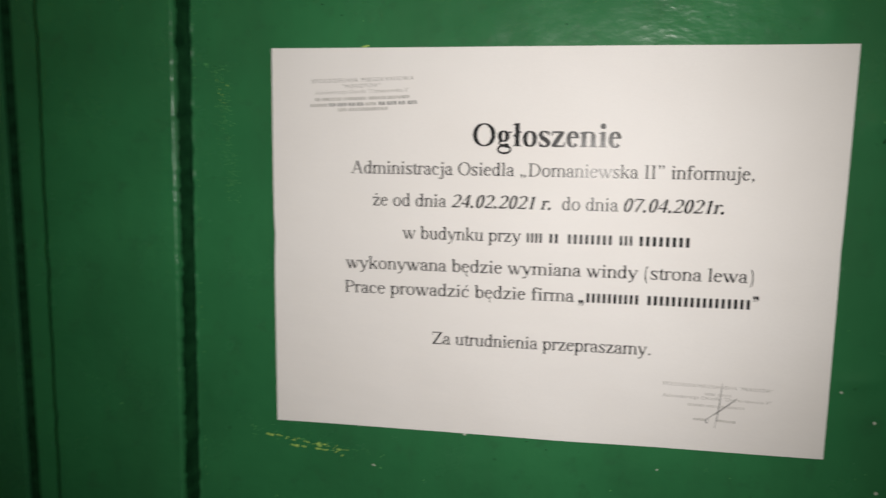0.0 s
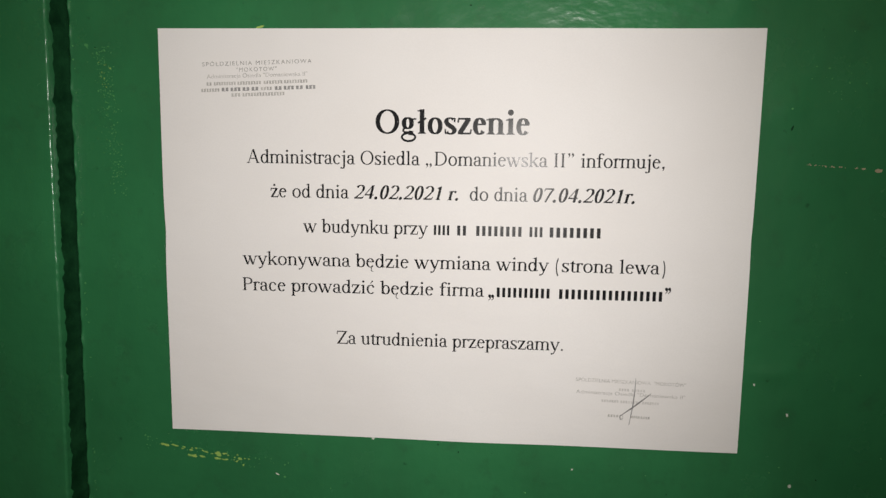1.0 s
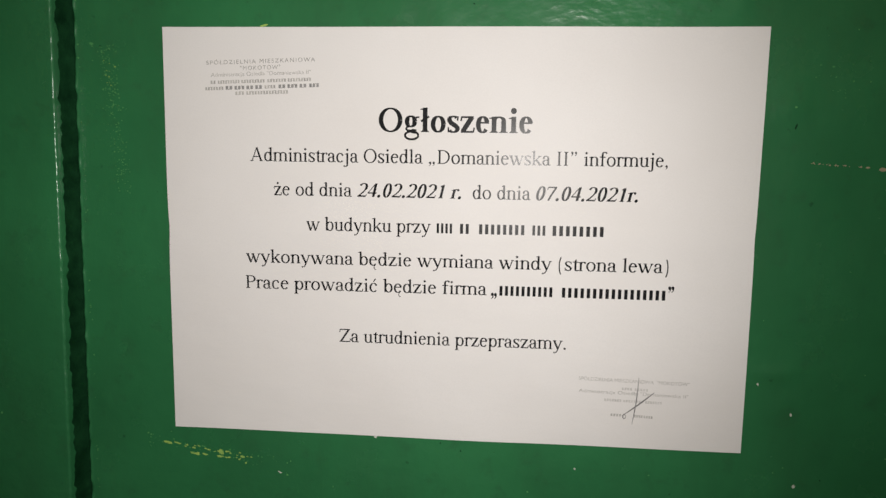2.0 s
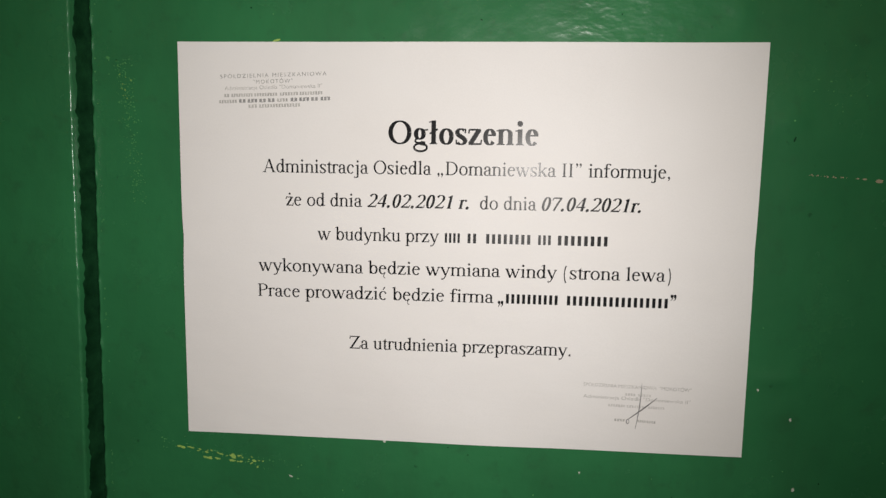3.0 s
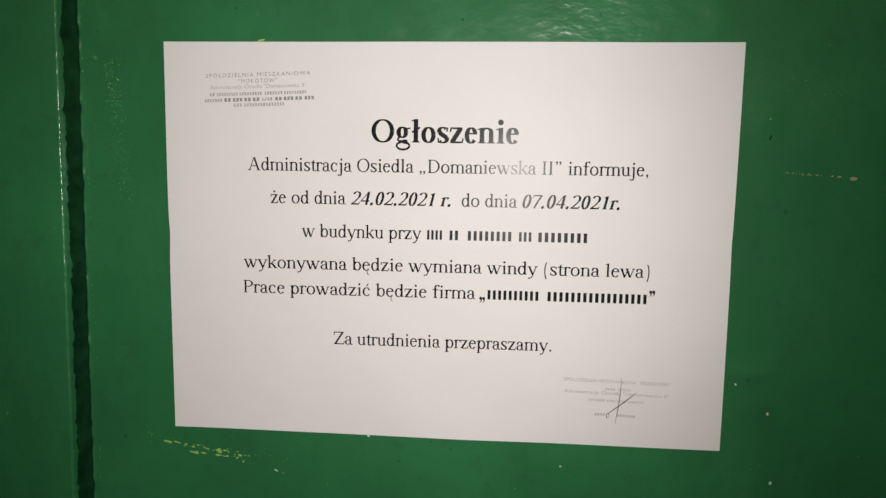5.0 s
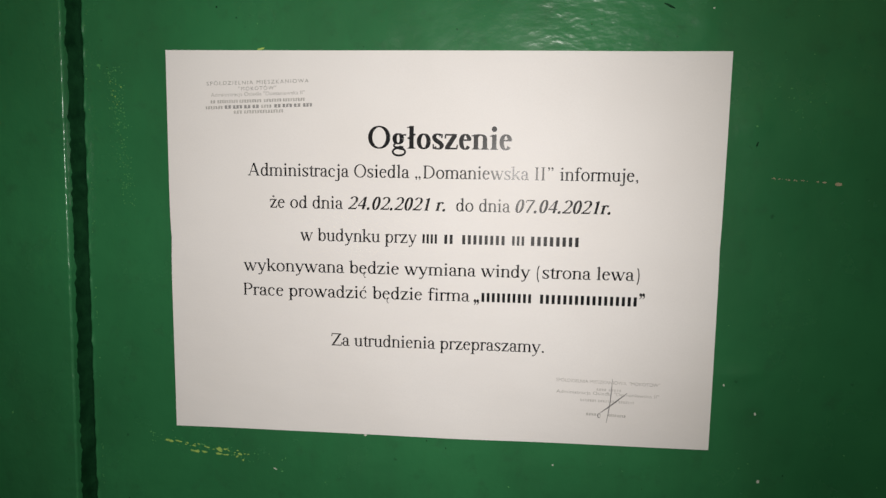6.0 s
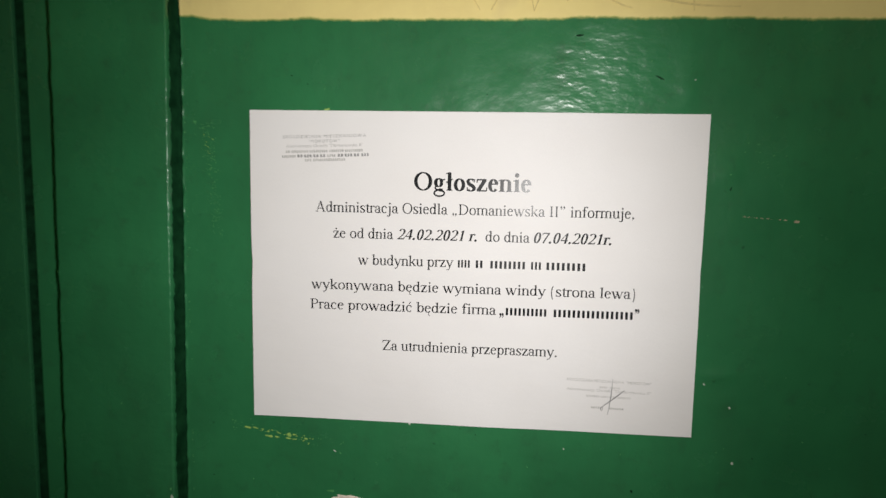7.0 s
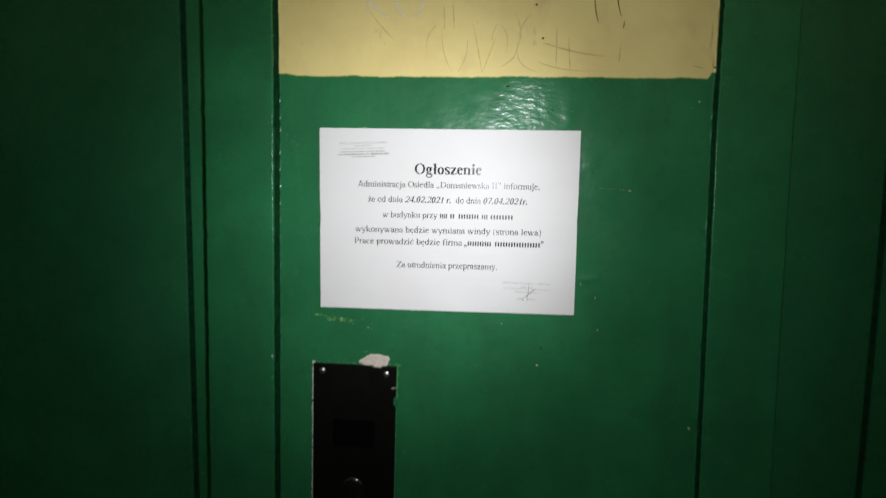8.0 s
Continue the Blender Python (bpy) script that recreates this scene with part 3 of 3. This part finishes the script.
def bars(name, mat, runs, low, high, label="", turn=0.0, letter=0.0014, ink=0.62):
    """Plain bars for words, each a part notched at every letter: runs (x0, x1, base) with the letters' lower and upper edge over the base."""
    for x0, x1, base in runs:
        n = max(1, round((x1 - x0) / letter))
        pitch = (x1 - x0) / (n - 1 + ink)
        xs = sorted([x0 + pitch * k for k in range(n)] + [x0 + pitch * (k + ink) for k in range(n)])
        bm, rows = bmesh.new(), []
        for h in (low, low + 0.14 * (high - low), low + 0.86 * (high - low), high):
            zs = [base + h + turn * (x - x0) for x in xs]
            rows.append([bm.verts.new((x, sheet_y(x, z) - 0.00009, z)) for x, z in zip(xs, zs)])
        for j in range(3):
            for k in range(len(xs) - 1):
                if k % 2 == 0 or j == 2 * (k // 2 % 2):
                    bm.faces.new((rows[j][k], rows[j][k + 1], rows[j + 1][k + 1], rows[j + 1][k]))
        for v in [v for v in bm.verts if not v.link_faces]:
            bm.verts.remove(v)
        flip_to_room(bm)
        part(name, bm, mat, notice, label)


def word_bars(x0, x1, base, count):
    """A word of bold print as plain upright bars, one for each stem."""
    pitch = (x1 - x0) / (count - 0.46)
    for k in range(count):
        bars("printed_bar", M_TONER, ((x0 + pitch * k, x0 + pitch * (k + 0.54), base),), 0.0, 0.0050, "bold black bar of print", letter=1.0, ink=1.0)


EM = 0.0166
printed("Ogłoszenie", -0.0378, 0.0388, 1.4343, 0.0175, 138, 42, label="large bold black heading")
printed("Administracja Osiedla „Domaniewska II” informuje,", -0.1040, 0.1048, 1.4187, EM * 0.62)
printed("że od dnia", -0.0918, -0.0512, 1.4015, EM * 0.62)
printed("24.02.2021 r.", -0.0485, 0.0042, 1.4015, EM * 0.62, 128, 40, 0.24, "bold italic black date")
printed("do dnia", 0.0100, 0.0388, 1.4015, EM * 0.62)
printed("07.04.2021r.", 0.0415, 0.0912, 1.4015, EM * 0.62, 128, 40, 0.24, "bold italic black date")
printed("w budynku przy", -0.0750, -0.0108, 1.3839, EM * 0.62)
for x0, x1, count in ((-0.0078, 0.0000, 4), (0.0040, 0.0084, 2), (0.0136, 0.0362, 8), (0.0402, 0.0466, 3), (0.0502, 0.0752, 8)):
    word_bars(x0, x1, 1.3839, count)
printed("wykonywana będzie wymiana windy (strona lewa)", -0.1072, 0.1078, 1.3665, EM * 0.62)
printed("Prace prowadzić będzie firma", -0.1076, 0.0182, 1.3527, EM * 0.62)
for x0, x1, count in ((0.0246, 0.0512, 10), (0.0560, 0.1070, 17)):
    word_bars(x0, x1, 1.3527, count)
printed("„", 0.0203, 0.0233, 1.3527, EM * 0.62, 140, 46)
printed("”", 0.1082, 0.1112, 1.3527, EM * 0.62, 140, 46)
printed("Za utrudnienia przepraszamy.", -0.0580, 0.0590, 1.3257, EM * 0.62)


def stamped(text, x0, x1, base, high, turn, mat, spread=1.0):
    """A line of sans-serif stamp text in the built-in font, laid on the sheet."""
    curve = bpy.data.curves.new("stamped_text", "FONT")
    curve.body, curve.space_character, curve.offset = text, spread, 0.0
    ob = new("stamped_text", curve)
    mesh = bpy.data.meshes.new_from_object(ob.evaluated_get(bpy.context.evaluated_depsgraph_get()))
    bpy.data.objects.remove(ob)
    bpy.data.curves.remove(curve)
    bm = bmesh.new()
    bm.from_mesh(mesh)
    bpy.data.meshes.remove(mesh)
    low, top = min(v.co.x for v in bm.verts), max(v.co.x for v in bm.verts)
    tall = 0.729
    for v in bm.verts:
        x = x0 + (v.co.x - low) / (top - low) * (x1 - x0)
        z = base + v.co.y / tall * high + turn * (x - x0)
        v.co = (x, sheet_y(x, z) - 0.00008, z)
    flip_to_room(bm)
    return part("stamped_text", bm, mat, notice)


LEAN_STAMP = 0.034
stamped("SPÓŁDZIELNIA MIESZKANIOWA", -0.1260, -0.0700, 1.4666, 0.0021, LEAN_STAMP, M_STAMP, 1.3)
stamped("\"MOKOTÓW\"", -0.1085, -0.0878, 1.4640, 0.0021, LEAN_STAMP, M_STAMP, 1.3)
stamped("Administracja Osiedla \"Domaniewska II\"", -0.1238, -0.0722, 1.4606, 0.0021, LEAN_STAMP, M_STAMP_PALE)
bars("stamped_bar", M_STAMP_PALE, ((-0.1240, -0.1215, 1.4571), (-0.1202, -0.1090, 1.4572), (-0.1080, -0.0960, 1.4576), (-0.0945, -0.0850, 1.4581), (-0.0840, -0.0722, 1.4585)), 0.0000, 0.0016, turn=LEAN_STAMP, letter=0.0013)
bars("stamped_bar", M_STAMP_PALE, ((-0.1268, -0.1175, 1.4539), (-0.0960, -0.0905, 1.4550)), 0.0000, 0.0016, turn=LEAN_STAMP, letter=0.0013)
bars("stamped_bar", M_STAMP_DARK, ((-0.1162, -0.1128, 1.4543), (-0.1116, -0.1066, 1.4544), (-0.1054, -0.1020, 1.4546), (-0.1008, -0.0974, 1.4548),
                                   (-0.0888, -0.0854, 1.4552), (-0.0842, -0.0792, 1.4554), (-0.0780, -0.0746, 1.4556), (-0.0730, -0.0682, 1.4558)), 0.0000, 0.0018, "dark stamped bars", LEAN_STAMP, 0.0017, 0.66)
bars("stamped_bar", M_STAMP_PALE, ((-0.1112, -0.1068, 1.4517), (-0.1055, -0.0840, 1.4519)), 0.0000, 0.0017, turn=LEAN_STAMP, letter=0.0014)

# the lower stamp and the strokes of pen across it
SLANT = -0.020
stamped("SPÓŁDZIELNIA MIESZKANIOWA  \"MOKOTÓW\"", 0.0662, 0.1214, 1.3102, 0.0019, SLANT, M_STAMP_PALE)
bars("stamped_bar", M_STAMP_FAINT, ((0.0880, 0.0930, 1.3058), (0.0945, 0.1010, 1.3056), (0.0795, 0.0880, 1.2996), (0.0890, 0.0990, 1.2994), (0.1000, 0.1082, 1.2992)), 0.0000, 0.0013, turn=SLANT, letter=0.0012)
stamped("Administracja Osiedla \"Domaniewska II\"", 0.0664, 0.1212, 1.3038, 0.0019, SLANT, M_STAMP_PALE)
bars("stamped_bar", M_STAMP_PALE, ((0.0830, 0.0882, 1.2918), (0.0948, 0.0990, 1.2916), (0.0996, 0.1040, 1.2914)), 0.0000, 0.0013, turn=SLANT, letter=0.0012)


def pen_stroke(points, width):
    bm = ribbon(bmesh.new(), points, width, 0.0)
    for v in bm.verts:
        v.co.y = sheet_y(v.co.x, v.co.z) - 0.00012
    flip_to_room(bm)
    return part("pen_stroke", bm, M_INK, notice, "thin dark ballpoint stroke")


pen_stroke(swing(0.0962, 1.3125, 0.0938, 1.2878, 0.02), 0.0005)
pen_stroke(swing(0.1042, 1.3050, 0.0896, 1.2928, 0.012), 0.0007)
pen_stroke([(0.0898 + 0.0007 * math.cos(0.6 * k), 1.2918 + 0.0012 * math.sin(0.6 * k)) for k in range(11)], 0.0005)


# ---- the call panel below it ----
def plate():
    """A thin black plate with slightly uneven, paint-chipped edges."""
    bm = boxes((-0.1568, -0.0572, -0.0028, 0.001, 0.955, 1.2066), bevel=0.0008)
    return bm


def disc(x, z, r, y0, y1, n=24, dome=0.0):
    """A round boss on the wall from depth y0 out to y1, with a rounded rim and an optional dome."""
    bm = bmesh.new()
    rings = []
    for radius, y in ((r, y0), (r, y1 + 0.0004), (r * 0.94, y1 + 0.0001), (r * 0.85, y1), (r * 0.45, y1 - dome * 0.8)):
        rings.append([bm.verts.new((x + radius * math.cos(2 * math.pi * k / n), y, z + radius * math.sin(2 * math.pi * k / n))) for k in range(n)])
    for a, b in zip(rings, rings[1:]):
        for k in range(n):
            bm.faces.new((a[k], a[(k + 1) % n], b[(k + 1) % n], b[k]))
    bm.faces.new(rings[-1])
    bm.faces.new(rings[0][::-1])
    return bm


# the panel is turned a little about its top to fit the camera's view
PIVOT = Matrix.Translation((-0.107, 0.0, 1.2066))
call_panel = tagged(new("call_panel"), "black metal lift call panel screwed to the green wall", "call panel")
call_panel.matrix_world = PIVOT @ Matrix.Rotation(0.014, 4, "Y") @ PIVOT.inverted()
part("plate", plate(), M_BLACK, call_panel, "black coated steel plate")
part("display_window", boxes((-0.1325, -0.0820, -0.0034, -0.0026, 1.1050, 1.1385), bevel=0.0002), M_GLASS, call_panel, "dark glossy display window, unlit")
for x, z in ((-0.1462, 1.1978), (-0.0690, 1.1972)):
    screw = part("screw", disc(x, z, 0.0039, -0.0026, -0.0044, 20, 0.0012), M_SCREW, call_panel, "domed nickel screw head", True)
    part("screw_slot", boxes((x - 0.0022, x + 0.0022, -0.00555, -0.00530, z - 0.0003, z + 0.0003)), M_BLACK, screw)
button = part("push_button", disc(-0.1075, 1.0515, 0.0115, -0.0026, -0.0058, 32, 0.0020), M_BUTTON, call_panel, "round black push button with a worn chrome rim", True)
part("button_rim", disc(-0.1075, 1.0515, 0.0135, -0.0024, -0.0040, 32), M_CHROME, button, "worn chrome rim", True)

# ---- damage and marks on the wall ----
chip = flake(1.0, -0.0832, 1.2108, 0.0355, 0.0185, y=-0.0003, thick=0.0006, n=44, rough=0.25)
part("plaster_patch", chip, M_PLASTER, wall_north, "bare pinkish plaster patch where paint broke away")


def ragged(points, width, seed):
    """A ragged broken strip of old coats along a line of points on the wall."""
    bm, rows = bmesh.new(), []
    for k, (x, z) in enumerate(points):
        a, b = points[max(0, k - 1)], points[min(len(points) - 1, k + 1)]
        dx, dz = b[0] - a[0], b[1] - a[1]
        far = math.hypot(dx, dz)
        w = width * max(0.0, 0.55 + 0.7 * noise.noise((k * 0.37, seed, 0.0)) + 0.5 * noise.noise((k * 1.3, seed, 4.0)))
        rows.append([bm.verts.new((x + s * dz / far * w, -0.0006 if s else 0.0, z - s * dx / far * w)) for s in (0, 1)])
    for (a, b), (d, e) in zip(rows, rows[1:]):
        bm.faces.new((a, b, e, d))
    flip_to_room(bm)
    return bm


def along(x0, z0, x1, z1, n):
    return [(x0 + (x1 - x0) * k / n, z0 + (z1 - z0) * k / n) for k in range(n + 1)]


part("paint_edge", ragged(along(-0.1603, 0.96, -0.1570, 1.2085, 150), -0.0034, 1.0), M_WHITE, wall_north, "ragged pale paint edge")
part("paint_edge", ragged(along(-0.1570, 1.2068, -0.0560, 1.2068, 70), -0.0030, 2.0), M_LIGHT_GREEN, wall_north, "ragged pale paint edge")
part("paint_edge", ragged(along(-0.0568, 1.2085, -0.0574, 1.165, 40), -0.0034, 3.0), M_LIGHT_GREEN, wall_north, "ragged pale paint edge")
part("paint_edge", ragged(along(-0.0576, 1.150, -0.0603, 0.96, 80), -0.0016, 5.0), M_LIGHT_GREEN, wall_north, "ragged pale paint edge")
for x, z, w, h, m in ((-0.1577, 1.2078, 0.004, 0.004, M_WHITE), (-0.0552, 1.2072, 0.006, 0.0022, M_LIGHT_GREEN), (-0.0600, 1.1800, 0.006, 0.0020, M_TAN), (-0.0575, 1.1630, 0.006, 0.012, M_GREEN), (-0.094, 1.2225, 0.005, 0.0014, M_LIGHT_GREEN)):
    part("paint_chip", flake(x * 77, x, z, w, h, y=-0.0026 if x > -0.062 and z < 1.19 else 0.0, thick=0.0007, n=19, rough=0.5), m, wall_north)

# single flecks: x, z, width, height, material
FLECKS = (
    (0.1550, 1.3112, 0.0014, 0.0020, M_WHITE), (0.1722, 1.2960, 0.0016, 0.0022, M_WHITE), (0.1762, 1.2582, 0.0022, 0.0026, M_WHITE), (0.1082, 1.2140, 0.0036, 0.0030, M_WHITE),
    (0.2860, 1.1450, 0.0036, 0.0036, M_WHITE), (0.2056, 1.4192, 0.0050, 0.0026, M_TAN), (0.1985, 1.4200, 0.0030, 0.0012, M_TAN), (-0.1868, 1.4770, 0.0030, 0.0020, M_LIGHT_GREEN),
)
MORE_FLECKS = (
    (-0.0962, 1.4860, 0.0055, 0.0013, M_LIME), (-0.0390, 1.2746, 0.0026, 0.0026, M_WHITE), (-0.0912, 1.2518, 0.0030, 0.0009, M_WHITE), (-0.0872, 1.2504, 0.0018, 0.0011, M_LIGHT_GREEN), (-0.1100, 1.2560, 0.0012, 0.0016, M_LIME),
    (-0.2045, 1.2160, 0.0018, 0.0070, M_WHITE), (-0.2052, 1.2225, 0.0016, 0.0026, M_LIGHT_GREEN), (-0.2048, 1.1900, 0.0024, 0.0060, M_LIGHT_GREEN), (0.1630, 1.4480, 0.0014, 0.0010, M_LIGHT_GREEN), (0.1790, 1.4670, 0.0018, 0.0010, M_LIGHT_GREEN),
    (0.1380, 1.5062, 0.0014, 0.0012, M_WHITE), (0.2100, 1.4500, 0.0012, 0.0010, M_WHITE), (0.2760, 1.5180, 0.0016, 0.0030, M_WHITE), (0.0660, 1.2620, 0.0014, 0.0014, M_WHITE),
    (-0.1500, 1.2280, 0.0014, 0.0012, M_LIGHT_GREEN), (-0.2390, 1.2830, 0.0012, 0.0016, M_LIGHT_GREEN), (0.0420, 1.2480, 0.0012, 0.0010, M_LIGHT_GREEN))
for x, z, w, h, m in FLECKS + MORE_FLECKS:
    y = 0.0002 if x > -0.197 else JAMB_FRONT
    part("paint_fleck", flake(x * 31 + z, x, z, 0.8 * w, 0.8 * h, y=y, turn=noise.noise((x * 50, z * 50, 0.0))), m, wall_north)

# dark nicks where the coat was gouged
for x, z, w, h, turn in ((0.1160, 1.5075, 0.0060, 0.0011, -0.45), (0.0660, 1.5330, 0.0050, 0.0012, 0.1), (0.1640, 1.4390, 0.0008, 0.0030, -0.3), (0.112, 1.235, 0.0016, 0.0020, 0.4), (0.134, 1.302, 0.001, 0.001, 0.0)):
    part("gouge", flake(x * 13, x, z, w, h, thick=0.00025, turn=turn), M_GAP, wall_north)


def scatter(name, mat, count, seed, spot, size, label, long=1.0):
    """Many tiny flecks along a band: spot(u, rng) gives x, z."""
    rng, bm = random.Random(seed), bmesh.new()
    for k in range(count):
        x, z = spot(rng.random(), rng)
        w = size * (0.4 + rng.random())
        if -0.150 < x < 0.150 and 1.273 < z < 1.486:
            continue  # under the notice
        flake(seed + k, x, z, w * long, w * (0.5 + 0.7 * rng.random()), y=-0.0002 - 0.000001 * (k + 9 * seed), thick=0.0002, turn=-0.2 if long > 1 else 3 * rng.random(), bm=bm, n=7)
    return tagged(part(name, bm, mat, wall_north, label), kind="stuff")


scatter("rubbed_paint", M_LIGHT_GREEN, 230, 5, lambda u, r: (-0.1800 + 0.008 * u + r.gauss(0, 0.0028), 1.476 - 0.075 * u ** 1.25 + r.gauss(0, 0.001)), 0.0006, "rubbed pale green paint")
scatter("rubbed_paint", M_LIME, 12, 6, lambda u, r: (-0.1790 + 0.003 * u + r.gauss(0, 0.0014), 1.472 - 0.018 * u), 0.0006, "rubbed yellowish paint")
scatter("scraped_paint", M_LIME, 30, 7, lambda u, r: (-0.157 + 0.058 * u, 1.2668 - 0.0085 * u + r.gauss(0, 0.0005)), 0.0010, "scraped yellow-green paint", 2.2)
scatter("scraped_paint", M_LIME, 16, 8, lambda u, r: (-0.140 + 0.030 * u, 1.2605 - 0.002 * u + r.gauss(0, 0.0004)), 0.0010, "scraped yellow-green paint", 2.2)
scatter("scraped_paint", M_LIGHT_GREEN, 60, 9, lambda u, r: (-0.165 + 0.080 * u, 1.2680 - 0.012 * u + r.gauss(0, 0.0022)), 0.0006, "scraped pale green paint")
scatter("rubbed_paint", M_LIGHT_GREEN, 24, 10, lambda u, r: (0.168 + 0.03 * u, 1.462 + r.gauss(0, 0.006)), 0.0007, "rubbed pale green paint")
scatter("rubbed_paint", M_LIGHT_GREEN, 70, 11, lambda u, r: (-0.19 + 0.47 * u, 1.10 + 0.42 * r.random()), 0.0006, "pale paint specks")
scatter("dirt_speck", M_GAP, 60, 15, lambda u, r: (-0.19 + 0.47 * u, 1.08 + 0.45 * r.random()), 0.0007, "dark dirt specks")
scatter("scratch", M_TAN, 26, 12, lambda u, r: (0.172 + 0.032 * u, 1.4216 - 0.0020 * u + r.gauss(0, 0.0002)), 0.0006, "thin tan scratch")
scatter("edge_wear", M_LIGHT_GREEN, 60, 13, lambda u, r: (LEFT + 0.0022 + abs(r.gauss(0, 0.0008)), 1.52 - 0.50 * u), 0.0007, "worn paint edge")
scatter("edge_wear", M_LIGHT_GREEN, 40, 14, lambda u, r: (RIGHT - 0.0022 - abs(r.gauss(0, 0.0008)), 1.52 - 0.45 * u), 0.0007, "worn paint edge")


def scribble(mat, width, *strokes):
    bm = bmesh.new()
    for points in strokes:
        ribbon(bm, points, width, 0.0)
    for v in bm.verts:
        v.co.y = wall_y(v.co.x, v.co.z) - 0.0006
    flip_to_room(bm)
    return part("scribble", bm, mat, wall_north)


def bend(x0, z0, xm, zm, x1, z1, n=16):
    """Points of a stroke that swings from one place through a middle to another."""
    cx, cz = 2 * xm - (x0 + x1) / 2, 2 * zm - (z0 + z1) / 2
    return [((1 - u) ** 2 * x0 + 2 * u * (1 - u) * cx + u * u * x1, (1 - u) ** 2 * z0 + 2 * u * (1 - u) * cz + u * u * z1) for u in (k / n for k in range(n + 1))]


# a crossed pair of bows, zigzags and a barred mark in pencil
scribble(M_PENCIL, 0.0013, bend(0.072, 1.612, 0.0785, 1.591, 0.074, 1.572), bend(0.074, 1.572, 0.070, 1.563, 0.057, 1.554))
scribble(M_PENCIL, 0.0012, bend(0.090, 1.612, 0.079, 1.595, 0.075, 1.571), bend(0.075, 1.571, 0.081, 1.557, 0.097, 1.549))
scribble(M_PENCIL, 0.0012, bend(-0.009, 1.595, -0.006, 1.569, 0.003, 1.549), bend(0.010, 1.549, 0.018, 1.566, 0.020, 1.584))
scribble(M_PENCIL, 0.0013, bend(0.026, 1.601, 0.032, 1.572, 0.037, 1.548), bend(0.037, 1.548, 0.043, 1.564, 0.051, 1.586))
scribble(M_PENCIL, 0.0011, bend(0.047, 1.580, 0.049, 1.594, 0.054, 1.601), bend(0.056, 1.601, 0.064, 1.586, 0.062, 1.569))
scribble(M_PENCIL, 0.0016, bend(0.104, 1.580, 0.136, 1.571, 0.172, 1.566))
scribble(M_PENCIL, 0.0013, bend(0.098, 1.560, 0.125, 1.552, 0.162, 1.550), swing(0.118, 1.597, 0.118, 1.553), swing(0.131, 1.586, 0.134, 1.547))
scribble(M_PENCIL, 0.0012, bend(-0.090, 1.614, -0.076, 1.597, -0.061, 1.582), bend(-0.015, 1.599, -0.024, 1.588, -0.026, 1.572))
scribble(M_PENCIL, 0.0014, swing(-0.007, 1.621, -0.006, 1.594), swing(0.003, 1.623, 0.005, 1.596), swing(0.188, 1.578, 0.187, 1.560), swing(0.267, 1.557, 0.277, 1.554))
scribble(M_PENCIL, 0.0018, swing(0.285, 1.602, 0.284, 1.575, 0.02), swing(0.288, 1.566, 0.288, 1.551))
scribble(M_PEN, 0.0010, bend(0.157, 1.640, 0.159, 1.617, 0.163, 1.602), swing(0.181, 1.640, 0.187, 1.609, -0.03), swing(0.191, 1.604, 0.190, 1.596))
scribble(M_CHALK, 0.0026, swing(-0.102, 1.655, -0.092, 1.611, 0.06), swing(-0.091, 1.628, -0.068, 1.607, -0.05), bend(-0.068, 1.655, -0.059, 1.620, -0.046, 1.608), bend(-0.028, 1.655, -0.030, 1.624, -0.039, 1.607))
for x, z, w, h in ((0.103, 1.585, 0.0024, 0.0026), (0.095, 1.621, 0.0028, 0.0024), (0.2905, 1.555, 0.0030, 0.0034)):
    part("pen_dot", flake(x * 9, x, z, w, h, y=-0.0002, thick=0.0003), M_PEN, wall_north)
for x, z, w, h in ((-0.0985, 1.2120, 0.004, 0.0018), (-0.0880, 1.2196, 0.003, 0.0010), (-0.0700, 1.2165, 0.003, 0.0012), (-0.0800, 1.2062, 0.009, 0.0036)):
    part("paint_chip", flake(z * 90, x, z, w, h, y=-0.0026 if z < 1.207 else 0.0, thick=0.0006, n=19, rough=0.7), M_PLASTER, wall_north)
